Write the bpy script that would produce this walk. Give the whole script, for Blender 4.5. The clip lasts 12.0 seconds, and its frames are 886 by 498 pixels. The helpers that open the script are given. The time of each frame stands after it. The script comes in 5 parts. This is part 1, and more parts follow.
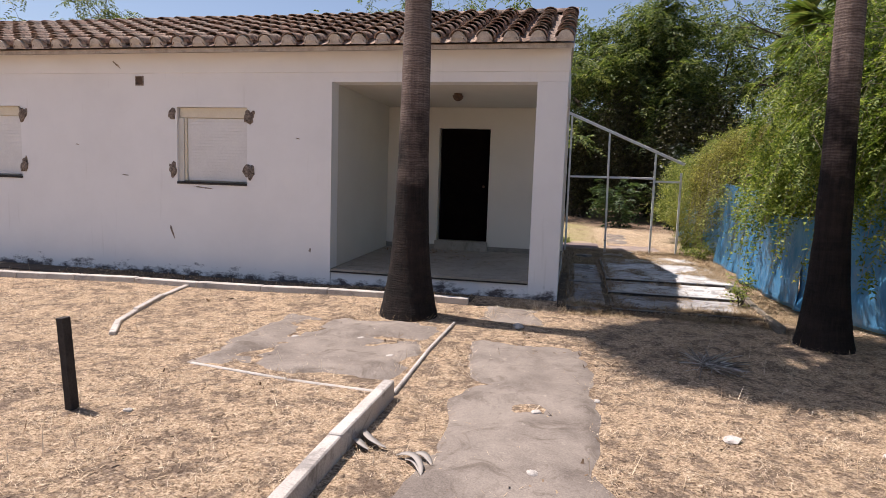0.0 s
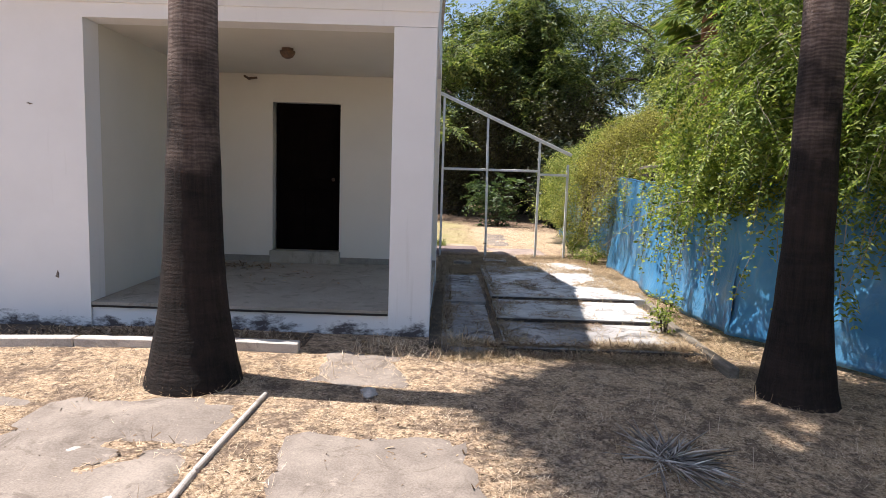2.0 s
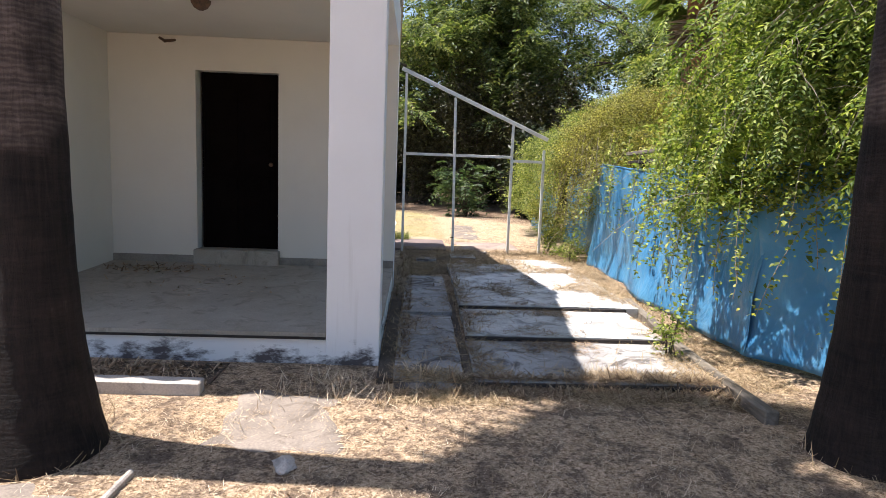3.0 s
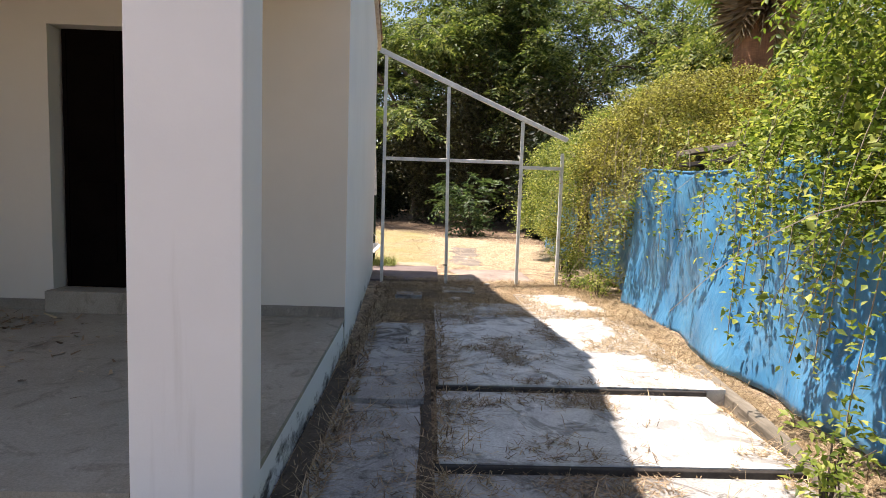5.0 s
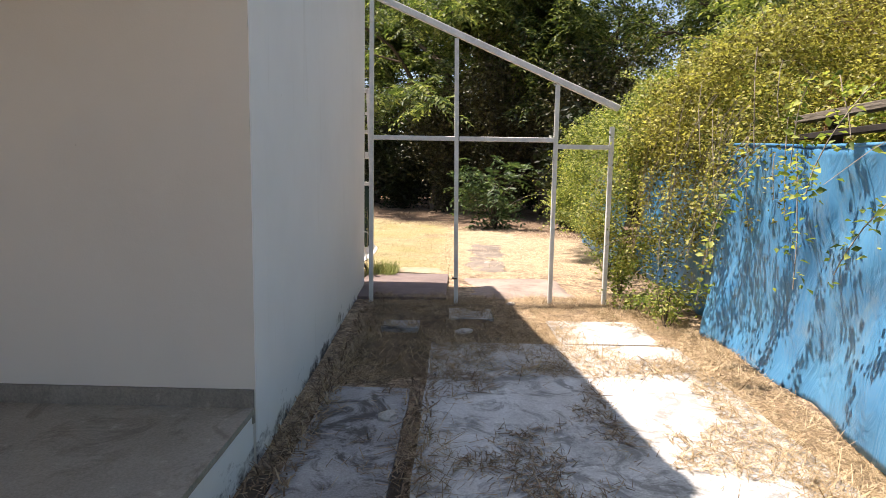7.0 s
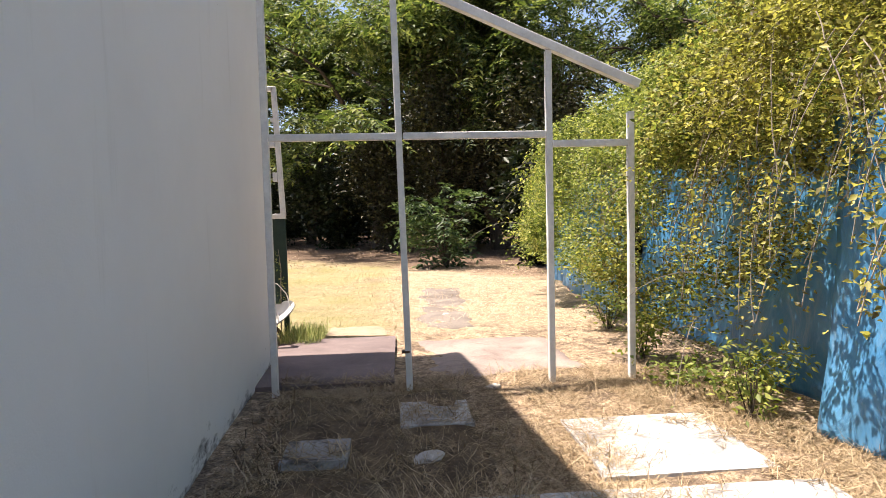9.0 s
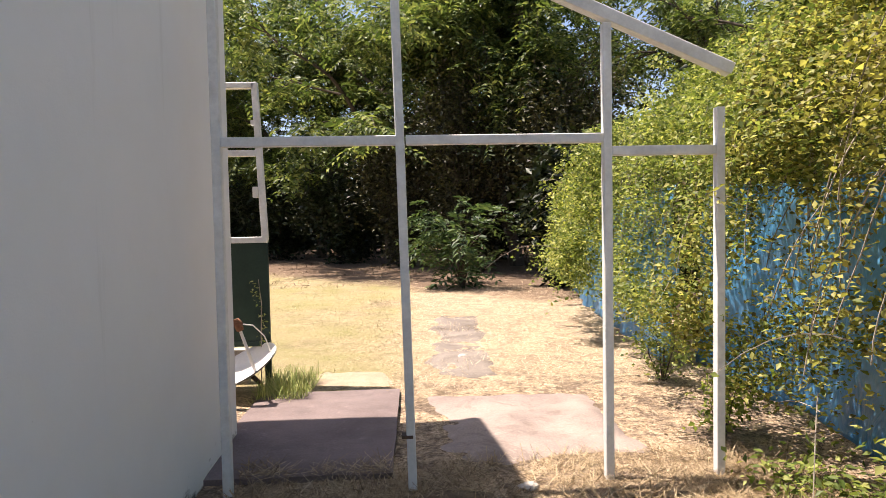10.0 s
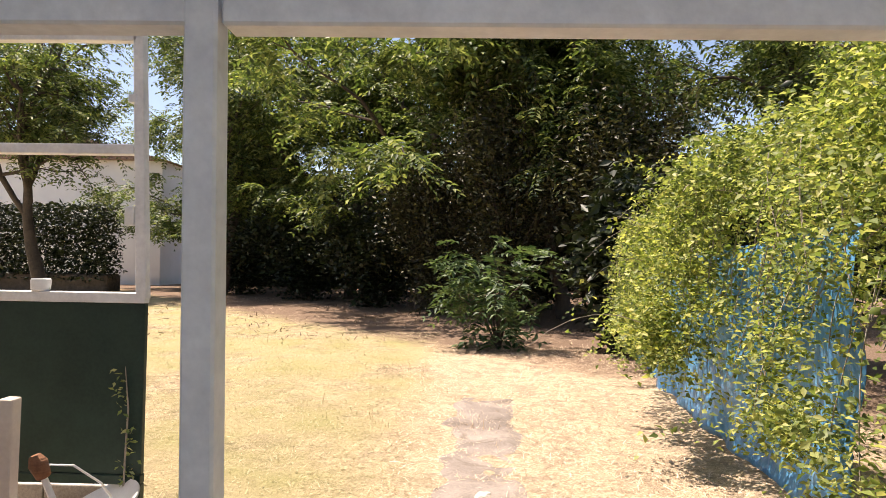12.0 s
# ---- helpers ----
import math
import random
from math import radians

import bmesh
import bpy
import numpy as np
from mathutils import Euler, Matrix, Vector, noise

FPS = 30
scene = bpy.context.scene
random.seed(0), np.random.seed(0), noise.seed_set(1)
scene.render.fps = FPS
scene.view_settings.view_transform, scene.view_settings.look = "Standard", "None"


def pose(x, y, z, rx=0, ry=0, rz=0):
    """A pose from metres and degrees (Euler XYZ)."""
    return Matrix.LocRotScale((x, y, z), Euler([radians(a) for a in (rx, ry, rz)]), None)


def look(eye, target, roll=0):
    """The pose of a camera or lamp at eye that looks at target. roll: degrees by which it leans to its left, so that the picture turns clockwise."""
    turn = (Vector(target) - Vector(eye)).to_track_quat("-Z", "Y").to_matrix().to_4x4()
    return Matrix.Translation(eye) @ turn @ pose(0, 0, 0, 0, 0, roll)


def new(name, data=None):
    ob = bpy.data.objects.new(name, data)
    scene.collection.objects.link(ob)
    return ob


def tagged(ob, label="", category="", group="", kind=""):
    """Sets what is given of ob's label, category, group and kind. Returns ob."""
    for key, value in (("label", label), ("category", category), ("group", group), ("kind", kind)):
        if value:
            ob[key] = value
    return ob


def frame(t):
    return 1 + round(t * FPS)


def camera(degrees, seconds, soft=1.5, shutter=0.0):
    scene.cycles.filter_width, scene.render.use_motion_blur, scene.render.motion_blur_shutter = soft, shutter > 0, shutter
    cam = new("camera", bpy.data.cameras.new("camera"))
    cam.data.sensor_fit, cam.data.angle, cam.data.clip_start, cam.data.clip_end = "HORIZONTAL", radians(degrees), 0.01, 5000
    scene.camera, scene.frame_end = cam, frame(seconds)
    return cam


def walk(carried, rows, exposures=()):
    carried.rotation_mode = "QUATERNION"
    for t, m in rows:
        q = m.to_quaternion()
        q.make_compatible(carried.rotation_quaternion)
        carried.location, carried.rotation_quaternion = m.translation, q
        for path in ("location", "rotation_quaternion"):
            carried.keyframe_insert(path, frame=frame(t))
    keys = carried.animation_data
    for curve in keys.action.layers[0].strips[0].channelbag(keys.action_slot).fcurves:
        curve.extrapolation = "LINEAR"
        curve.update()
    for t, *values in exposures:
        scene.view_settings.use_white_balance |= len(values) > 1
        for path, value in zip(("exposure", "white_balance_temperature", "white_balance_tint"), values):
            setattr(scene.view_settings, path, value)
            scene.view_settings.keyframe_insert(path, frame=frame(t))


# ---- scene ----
cam = camera(72.2, 12.0, soft=0.7)
PATH = [
    (0, (0.629, 0.476, 1.595), (0.221, 2.422, 1.377), 1.9),
    (0.5, (0.615, 1.074, 1.563), (0.278, 3.031, 1.33), 2.1),
    (1, (0.589, 1.707, 1.554), (0.397, 3.683, 1.315), 0.6),
    (1.5, (0.602, 2.308, 1.551), (0.552, 4.296, 1.342), 1.4),
    (2, (0.632, 2.951, 1.524), (0.623, 4.94, 1.312), 1.8),
    (2.5, (0.694, 3.603, 1.486), (0.78, 5.584, 1.223), 2.1),
    (3, (0.737, 4.215, 1.517), (0.832, 6.197, 1.269), 2.1),
    (4.8, (1.125, 6.365, 1.405), (1.192, 8.348, 1.158), 1.9),
    (5, (1.125, 6.57, 1.406), (1.183, 8.561, 1.217), 1.9),
    (5.5, (1.232, 7.111, 1.388), (1.314, 9.103, 1.239), 0.9),
    (6, (1.312, 7.647, 1.393), (1.287, 9.639, 1.212), 1.0),
    (6.5, (1.36, 8.188, 1.412), (1.386, 10.176, 1.198), 0.1),
    (7, (1.404, 8.696, 1.452), (1.365, 10.681, 1.213), 1.0),
    (7.2, (1.436, 8.888, 1.446), (1.402, 10.879, 1.257), 1.1),
    (8.8, (1.362, 10.664, 1.309), (1.556, 12.651, 1.187), -1.8),
    (9, (1.382, 10.938, 1.311), (1.525, 12.93, 1.195), -1.4),
    (9.5, (1.428, 11.49, 1.378), (1.441, 13.488, 1.283), -0.7),
    (10, (1.46, 12.07, 1.423), (1.553, 14.066, 1.342), -1.1),
    (10.5, (1.524, 12.652, 1.427), (1.517, 14.649, 1.31), -1.0),
    (11, (1.587, 13.22, 1.45), (1.653, 15.215, 1.326), -2.2),
    (11.5, (1.641, 13.749, 1.49), (1.671, 15.749, 1.485), -0.8),
    (12, (1.735, 14.270, 1.510), (1.685, 16.270, 1.560), 0.95),
]
EXPOSURES = [(0.0, 0.40, 6550, 18), (0.7, 0.53, 6500, 17), (2.0, 0.92, 6450, 14), (3.0, 1.12, 6450, 14), (5.0, 1.12, 6950, 15), (6.0, 1.08, 7050, 16), (7.0, 1.15, 7100, 16), (9.0, 1.2, 7000, 17), (10.0, 1.12, 7050, 18), (11.0, 0.97, 7150, 17), (11.5, 0.97, 7200, 18), (12.0, 1.18, 7250, 19)]
walk(cam, [(t, look(eye, target, roll)) for t, eye, target, roll in PATH], EXPOSURES)

# world and sun
SUN_DIR = Vector((-0.42, 0.075, 1.0)).normalized()
world = bpy.data.worlds.new("sky_world")
scene.world = world
world.use_nodes = True
_wn = world.node_tree.nodes
_sky = _wn.new("ShaderNodeTexSky")
_sky.sky_type = "NISHITA"
_sky.sun_disc = False
_sky.sun_elevation = math.asin(SUN_DIR.z)
_sky.sun_rotation = math.atan2(SUN_DIR.x, SUN_DIR.y)
_sky.air_density = 1.0
_sky.dust_density = 1.2
world.node_tree.links.new(_sky.outputs["Color"], _wn["Background"].inputs["Color"])
_wn["Background"].inputs["Strength"].default_value = 0.098
_sun = bpy.data.lights.new("sun", "SUN")
_sun.energy, _sun.angle, _sun.color = 5.0, radians(0.53), (1.0, 0.95, 0.87)
sun = new("sun", _sun)
sun.matrix_world = look(SUN_DIR * 60, (0, 0, 0))

# ---------------------------------------------------------------- materials


def mat(name, rough=0.8, metal=0.0):
    m = bpy.data.materials.new(name)
    m.use_nodes = True
    b = m.node_tree.nodes["Principled BSDF"]
    b.inputs["Roughness"].default_value = rough
    b.inputs["Metallic"].default_value = metal
    b.inputs["Specular IOR Level"].default_value = 0.3
    return m, m.node_tree, b


def coords(nt, scale=(1, 1, 1), local=False):
    n = nt.nodes
    if local:
        out = n.new("ShaderNodeTexCoord").outputs["Object"]
    else:
        out = n.new("ShaderNodeNewGeometry").outputs["Position"]
    mp = n.new("ShaderNodeMapping")
    mp.inputs["Scale"].default_value = scale
    nt.links.new(out, mp.inputs["Vector"])
    return mp.outputs["Vector"]


def noise_tex(nt, vec, scale, detail=4.0, rough=0.6, distort=0.0):
    t = nt.nodes.new("ShaderNodeTexNoise")
    t.inputs["Scale"].default_value = scale
    t.inputs["Detail"].default_value = detail
    t.inputs["Roughness"].default_value = rough
    t.inputs["Distortion"].default_value = distort
    nt.links.new(vec, t.inputs["Vector"])
    return t.outputs["Fac"]


def ramp(nt, fac, *stops):
    r = nt.nodes.new("ShaderNodeValToRGB")
    e = r.color_ramp.elements
    while len(e) < len(stops):
        e.new(0.5)
    for el, (p, c) in zip(e, stops):
        el.position = p
        el.color = (*c, 1) if len(c) == 3 else c
    nt.links.new(fac, r.inputs["Fac"])
    return r.outputs["Color"]


def grey(nt, fac, a, b):
    """Remap fac from a..b to 0..1, clamped."""
    r = nt.nodes.new("ShaderNodeMapRange")
    r.inputs["From Min"].default_value, r.inputs["From Max"].default_value = a, b
    nt.links.new(fac, r.inputs["Value"])
    return r.outputs["Result"]


def mixc(nt, fac, a, b, mode="MIX"):
    m = nt.nodes.new("ShaderNodeMix")
    m.data_type, m.blend_type = "RGBA", mode
    for sock, v in ((m.inputs[0], fac), (m.inputs[6], a), (m.inputs[7], b)):
        if isinstance(v, (int, float)):
            sock.default_value = v
        elif isinstance(v, tuple):
            sock.default_value = (*v, 1)
        else:
            nt.links.new(v, sock)
    return m.outputs[2]


def calc(nt, op, a, b=0.0):
    m = nt.nodes.new("ShaderNodeMath")
    m.operation = op
    for sock, v in zip(m.inputs, (a, b)):
        if isinstance(v, (int, float)):
            sock.default_value = v
        else:
            nt.links.new(v, sock)
    return m.outputs[0]


def bump(nt, b, height, strength=0.3, dist=0.01):
    n = nt.nodes.new("ShaderNodeBump")
    n.inputs["Strength"].default_value = strength
    n.inputs["Distance"].default_value = dist
    nt.links.new(height, n.inputs["Height"])
    nt.links.new(n.outputs["Normal"], b.inputs["Normal"])


def zpos(nt):
    s = nt.nodes.new("ShaderNodeSeparateXYZ")
    nt.links.new(nt.nodes.new("ShaderNodeNewGeometry").outputs["Position"], s.inputs[0])
    return s.outputs


def mottled(name, c0, c1, scale=3.0, fine=60.0, rough=0.85, bumps=0.3, dist=0.004, metal=0.0, local=False, stretch=(1, 1, 1)):
    m, nt, b = mat(name, rough, metal)
    v = coords(nt, stretch, local)
    big = noise_tex(nt, v, scale, 5, 0.65)
    small = noise_tex(nt, v, fine, 4, 0.6)
    f = calc(nt, "ADD", calc(nt, "MULTIPLY", big, 0.65), calc(nt, "MULTIPLY", small, 0.35))
    nt.links.new(ramp(nt, f, (0.36, c0), (0.64, c1)), b.inputs["Base Color"])
    bump(nt, b, small, bumps, dist)
    return m


def plaster_material(name, white=(0.78, 0.77, 0.77), mould=True):
    m, nt, b = mat(name, 0.82)
    v = coords(nt)
    big = noise_tex(nt, v, 0.9, 5, 0.6)
    col = ramp(nt, big, (0.3, tuple(c * 0.93 for c in white)), (0.6, white))
    streak = noise_tex(nt, coords(nt, (5, 5, 0.35)), 1.6, 5, 0.65)
    col = mixc(nt, grey(nt, streak, 0.62, 0.95), col, (0.60, 0.585, 0.56))
    speck = noise_tex(nt, v, 26, 2, 0.5)
    col = mixc(nt, grey(nt, speck, 0.80, 0.84), col, (0.33, 0.27, 0.22))
    if mould:
        z = zpos(nt)[2]
        n1 = noise_tex(nt, coords(nt, (1.2, 1.2, 2.5)), 3.2, 6, 0.7)
        edge = calc(nt, "ADD", calc(nt, "MULTIPLY", n1, 0.75), calc(nt, "MULTIPLY", z, -0.9))
        col = mixc(nt, grey(nt, edge, 0.22, 0.33), col, (0.10, 0.085, 0.085))
    nt.links.new(col, b.inputs["Base Color"])
    h = calc(nt, "ADD", noise_tex(nt, v, 9, 3, 0.5), calc(nt, "MULTIPLY", noise_tex(nt, v, 140, 3, 0.6), 0.25))
    bump(nt, b, h, 0.35, 0.008)
    return m


def leaf_material(name, c0, c1, c2, translucent=0.4, rough=0.5):
    m, nt, b = mat(name, rough)
    b.inputs["Specular IOR Level"].default_value = 0.35
    g = nt.nodes.new("ShaderNodeNewGeometry")
    col = ramp(nt, g.outputs["Random Per Island"], (0.0, c0), (0.55, c1), (1.0, c2))
    patch = noise_tex(nt, coords(nt), 0.9, 3, 0.5)
    col = mixc(nt, grey(nt, patch, 0.35, 0.7), col, mixc(nt, 1.0, col, (1.12, 1.08, 0.8), "MULTIPLY"))
    nt.links.new(col, b.inputs["Base Color"])
    t = nt.nodes.new("ShaderNodeBsdfTranslucent")
    nt.links.new(mixc(nt, 1.0, col, (1.35, 1.4, 0.8), "MULTIPLY"), t.inputs["Color"])
    mx = nt.nodes.new("ShaderNodeMixShader")
    mx.inputs[0].default_value = translucent
    nt.links.new(b.outputs[0], mx.inputs[1])
    nt.links.new(t.outputs[0], mx.inputs[2])
    nt.links.new(mx.outputs[0], nt.nodes["Material Output"].inputs["Surface"])
    return m


def blade_material(name, c0, c1, c2):
    m, nt, b = mat(name, 0.7)
    g = nt.nodes.new("ShaderNodeNewGeometry")
    nt.links.new(ramp(nt, g.outputs["Random Per Island"], (0, c0), (0.5, c1), (1, c2)), b.inputs["Base Color"])
    return m


def ground_material():
    m, nt, b = mat("dry_ground", 0.95)
    b.inputs["Specular IOR Level"].default_value = 0.1
    v = coords(nt)
    big = noise_tex(nt, v, 0.55, 5, 0.6)
    mid = noise_tex(nt, v, 4.0, 6, 0.7, 0.6)
    fine = noise_tex(nt, v, 45, 5, 0.75, 1.0)
    straw = ramp(nt, fine, (0.36, (0.12, 0.075, 0.046)), (0.47, (0.46, 0.325, 0.21)), (0.62, (0.80, 0.62, 0.44)))
    soil = ramp(nt, fine, (0.34, (0.085, 0.058, 0.04)), (0.62, (0.34, 0.255, 0.19)))
    clod = noise_tex(nt, v, 13, 5, 0.7, 0.8)
    patchy = calc(nt, "ADD", calc(nt, "MULTIPLY", mid, 0.6), calc(nt, "MULTIPLY", clod, 0.4))
    col = mixc(nt, grey(nt, patchy, 0.47, 0.56), straw, soil)
    col = mixc(nt, calc(nt, "MULTIPLY", grey(nt, clod, 0.58, 0.68), 0.7), col, (0.15, 0.10, 0.07))
    sx = zpos(nt)
    # paler, yellower lawn behind the gate
    back = calc(nt, "MULTIPLY", grey(nt, sx[1], 16.4, 17.6), grey(nt, calc(nt, "ADD", calc(nt, "MULTIPLY", sx[0], -1.0), calc(nt, "MULTIPLY", mid, 0.8)), -1.35, -0.75))
    lawn = ramp(nt, fine, (0.3, (0.30, 0.25, 0.125)), (0.65, (0.46, 0.385, 0.215)))
    lawn = mixc(nt, grey(nt, noise_tex(nt, v, 1.3, 4, 0.6), 0.42, 0.62), lawn, ramp(nt, fine, (0.3, (0.25, 0.225, 0.10)), (0.65, (0.40, 0.355, 0.17))))
    col = mixc(nt, calc(nt, "MULTIPLY", back, grey(nt, big, 0.3, 0.55)), col, lawn)
    # bleached straw bed beside the back path
    bleached = calc(nt, "MULTIPLY", grey(nt, sx[1], 16.6, 17.6), grey(nt, sx[0], 0.9, 1.6))
    col = mixc(nt, calc(nt, "MULTIPLY", bleached, 0.4), col, ramp(nt, fine, (0.3, (0.46, 0.35, 0.22)), (0.65, (0.68, 0.55, 0.39))))
    # leaf litter under the far trees, with their shade and its edge painted in
    litter = ramp(nt, fine, (0.3, (0.10, 0.065, 0.045)), (0.65, (0.27, 0.19, 0.135)))
    far = calc(nt, "ADD", sx[1], calc(nt, "MULTIPLY", mid, 3.0))
    far = calc(nt, "ADD", far, calc(nt, "MULTIPLY", sx[0], 1.1))
    col = mixc(nt, grey(nt, far, 27.0, 28.5), col, litter)
    nt.links.new(col, b.inputs["Base Color"])
    h = calc(nt, "ADD", calc(nt, "MULTIPLY", clod, 0.9), calc(nt, "MULTIPLY", fine, 0.5))
    bump(nt, b, h, 1.0, 0.045)
    return m


def concrete_material(name, c0, c1, stain=(0.10, 0.09, 0.085), amount=0.6, wide=0.0):
    m, nt, b = mat(name, 0.9)
    v = coords(nt)
    big = noise_tex(nt, v, 1.7, 6, 0.65, 0.4)
    fine = noise_tex(nt, v, 90, 4, 0.7)
    col = ramp(nt, big, (0.35, c0), (0.62, c1))
    col = mixc(nt, 0.35, col, ramp(nt, fine, (0.35, tuple(c * 0.6 for c in c0)), (0.62, c1)))
    spots = noise_tex(nt, v, 3.2, 7, 0.75, 1.2)
    col = mixc(nt, calc(nt, "MULTIPLY", grey(nt, spots, 0.53 - wide, 0.63 - wide), amount), col, stain)
    pale = noise_tex(nt, v, 13, 4, 0.7)
    col = mixc(nt, calc(nt, "MULTIPLY", grey(nt, pale, 0.62, 0.72), 0.5), col, tuple(min(1, c * 1.35) for c in c1))
    nt.links.new(col, b.inputs["Base Color"])
    bump(nt, b, calc(nt, "ADD", fine, big), 0.4, 0.006)
    return m


def tile_material():
    m, nt, b = mat("weathered_clay_tile", 0.9)
    info = nt.nodes.new("ShaderNodeObjectInfo")
    isl = nt.nodes.new("ShaderNodeNewGeometry")
    r = calc(nt, "FRACT", calc(nt, "ADD", info.outputs["Random"], isl.outputs["Random Per Island"]))
    v = coords(nt)
    base = ramp(nt, r, (0.0, (0.30, 0.18, 0.13)), (0.35, (0.40, 0.26, 0.19)), (0.7, (0.46, 0.34, 0.26)), (1.0, (0.34, 0.25, 0.20)))
    li = noise_tex(nt, v, 11, 6, 0.75, 0.5)
    col = mixc(nt, grey(nt, li, 0.42, 0.6), base, (0.075, 0.058, 0.05))
    pale = noise_tex(nt, v, 17, 5, 0.7)
    col = mixc(nt, calc(nt, "MULTIPLY", grey(nt, pale, 0.58, 0.7), 0.7), col, (0.52, 0.45, 0.37))
    nt.links.new(col, b.inputs["Base Color"])
    bump(nt, b, noise_tex(nt, v, 70, 4, 0.7), 0.5, 0.006)
    return m


def trunk_material(name, dark, light):
    m, nt, b = mat(name, 0.92)
    z = coords(nt, (2.6, 2.6, 22))
    rings = noise_tex(nt, z, 1.7, 6, 0.75, 1.2)
    fib = noise_tex(nt, coords(nt, (24, 24, 1.1)), 1.3, 6, 0.8, 0.7)
    blot = noise_tex(nt, coords(nt), 2.3, 4, 0.6)
    f = calc(nt, "ADD", calc(nt, "MULTIPLY", rings, 0.30), calc(nt, "ADD", calc(nt, "MULTIPLY", fib, 0.34), calc(nt, "MULTIPLY", blot, 0.36)))
    nt.links.new(ramp(nt, f, (0.36, dark), (0.62, light)), b.inputs["Base Color"])
    bump(nt, b, calc(nt, "ADD", rings, calc(nt, "MULTIPLY", fib, 0.6)), 0.6, 0.02)
    return m


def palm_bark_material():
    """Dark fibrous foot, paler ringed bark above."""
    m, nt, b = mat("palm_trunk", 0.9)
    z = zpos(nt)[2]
    wave = nt.nodes.new("ShaderNodeTexWave")
    wave.bands_direction = "Z"
    for key, val in (("Scale", 9.0), ("Distortion", 9.0), ("Detail", 5.0), ("Detail Scale", 0.9), ("Detail Roughness", 0.7)):
        wave.inputs[key].default_value = val
    nt.links.new(coords(nt, (0.8, 0.8, 1.25)), wave.inputs["Vector"])
    rings = wave.outputs["Fac"]
    band = noise_tex(nt, coords(nt, (1.5, 1.5, 9)), 1.6, 5, 0.7, 0.8)
    fib = noise_tex(nt, coords(nt, (26, 26, 1.2)), 1.3, 6, 0.8, 0.7)
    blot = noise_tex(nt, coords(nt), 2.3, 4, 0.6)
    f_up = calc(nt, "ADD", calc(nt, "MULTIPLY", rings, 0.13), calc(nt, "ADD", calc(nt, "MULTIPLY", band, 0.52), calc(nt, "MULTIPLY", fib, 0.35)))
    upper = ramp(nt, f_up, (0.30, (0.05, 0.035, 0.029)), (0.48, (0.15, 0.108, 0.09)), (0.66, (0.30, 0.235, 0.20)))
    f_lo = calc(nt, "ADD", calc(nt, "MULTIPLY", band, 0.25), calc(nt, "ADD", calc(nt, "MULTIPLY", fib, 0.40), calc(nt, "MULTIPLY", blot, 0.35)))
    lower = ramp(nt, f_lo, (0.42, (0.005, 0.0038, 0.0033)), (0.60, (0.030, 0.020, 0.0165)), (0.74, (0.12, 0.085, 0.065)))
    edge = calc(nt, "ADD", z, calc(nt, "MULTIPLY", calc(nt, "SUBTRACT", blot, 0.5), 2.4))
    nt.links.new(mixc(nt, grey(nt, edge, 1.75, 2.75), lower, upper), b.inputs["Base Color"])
    bump(nt, b, calc(nt, "ADD", calc(nt, "MULTIPLY", rings, 0.10), calc(nt, "ADD", fib, band)), 0.7, 0.022)
    return m


def tarp_material():
    m, nt, b = mat("blue_tarpaulin", 0.30)
    b.inputs["Specular IOR Level"].default_value = 0.5
    v = coords(nt)
    big = noise_tex(nt, v, 1.3, 4, 0.6)
    col = ramp(nt, big, (0.3, (0.035, 0.185, 0.40)), (0.65, (0.11, 0.34, 0.58)))
    dirt = noise_tex(nt, coords(nt, (1, 1, 0.5)), 5, 6, 0.75, 0.6)
    col = mixc(nt, calc(nt, "MULTIPLY", grey(nt, dirt, 0.52, 0.72), 0.5), col, (0.26, 0.36, 0.42))
    nt.links.new(col, b.inputs["Base Color"])
    creases = noise_tex(nt, coords(nt, (3, 3, 1.6)), 1.6, 4, 0.5, 1.5)
    bump(nt, b, creases, 0.45, 0.06)
    t = nt.nodes.new("ShaderNodeBsdfTranslucent")
    nt.links.new(col, t.inputs["Color"])
    mx = nt.nodes.new("ShaderNodeMixShader")
    mx.inputs[0].default_value = 0.2
    nt.links.new(b.outputs[0], mx.inputs[1])
    nt.links.new(t.outputs[0], mx.inputs[2])
    nt.links.new(mx.outputs[0], nt.nodes["Material Output"].inputs["Surface"])
    return m


PLASTER = plaster_material("white_render", (0.81, 0.80, 0.80))
# Cream porch paint, toned down so the recess's dimness sits in the colour.
PLASTER_IN = plaster_material("dimmed_porch_render", (0.64, 0.615, 0.56), False)
CORNICE = plaster_material("cornice_render", (0.80, 0.79, 0.78), False)
GROUND = ground_material()
CONCRETE = concrete_material("worn_concrete", (0.14, 0.114, 0.097), (0.31, 0.262, 0.222), (0.10, 0.077, 0.06), 0.6)
SLAB = concrete_material("slab_concrete", (0.40, 0.39, 0.385), (0.72, 0.71, 0.70), (0.11, 0.098, 0.09), 0.62, 0.03)
# Grimy slab concrete, darkened further to hold the house shade on the wall strip.
DIRTY_SHADED_SLAB = concrete_material("dirty_shaded_slab_concrete", (0.22, 0.205, 0.20), (0.47, 0.46, 0.455), (0.075, 0.062, 0.055), 0.85, 0.03)
KERB = concrete_material("kerb_concrete", (0.36, 0.32, 0.285), (0.60, 0.55, 0.50), amount=0.5)
PAVER = concrete_material("paver_concrete", (0.14, 0.105, 0.10), (0.24, 0.185, 0.175), amount=0.3)
DUSTY_PAVING = concrete_material("dusty_paving", (0.19, 0.145, 0.13), (0.37, 0.295, 0.255), (0.16, 0.12, 0.10), 0.5)
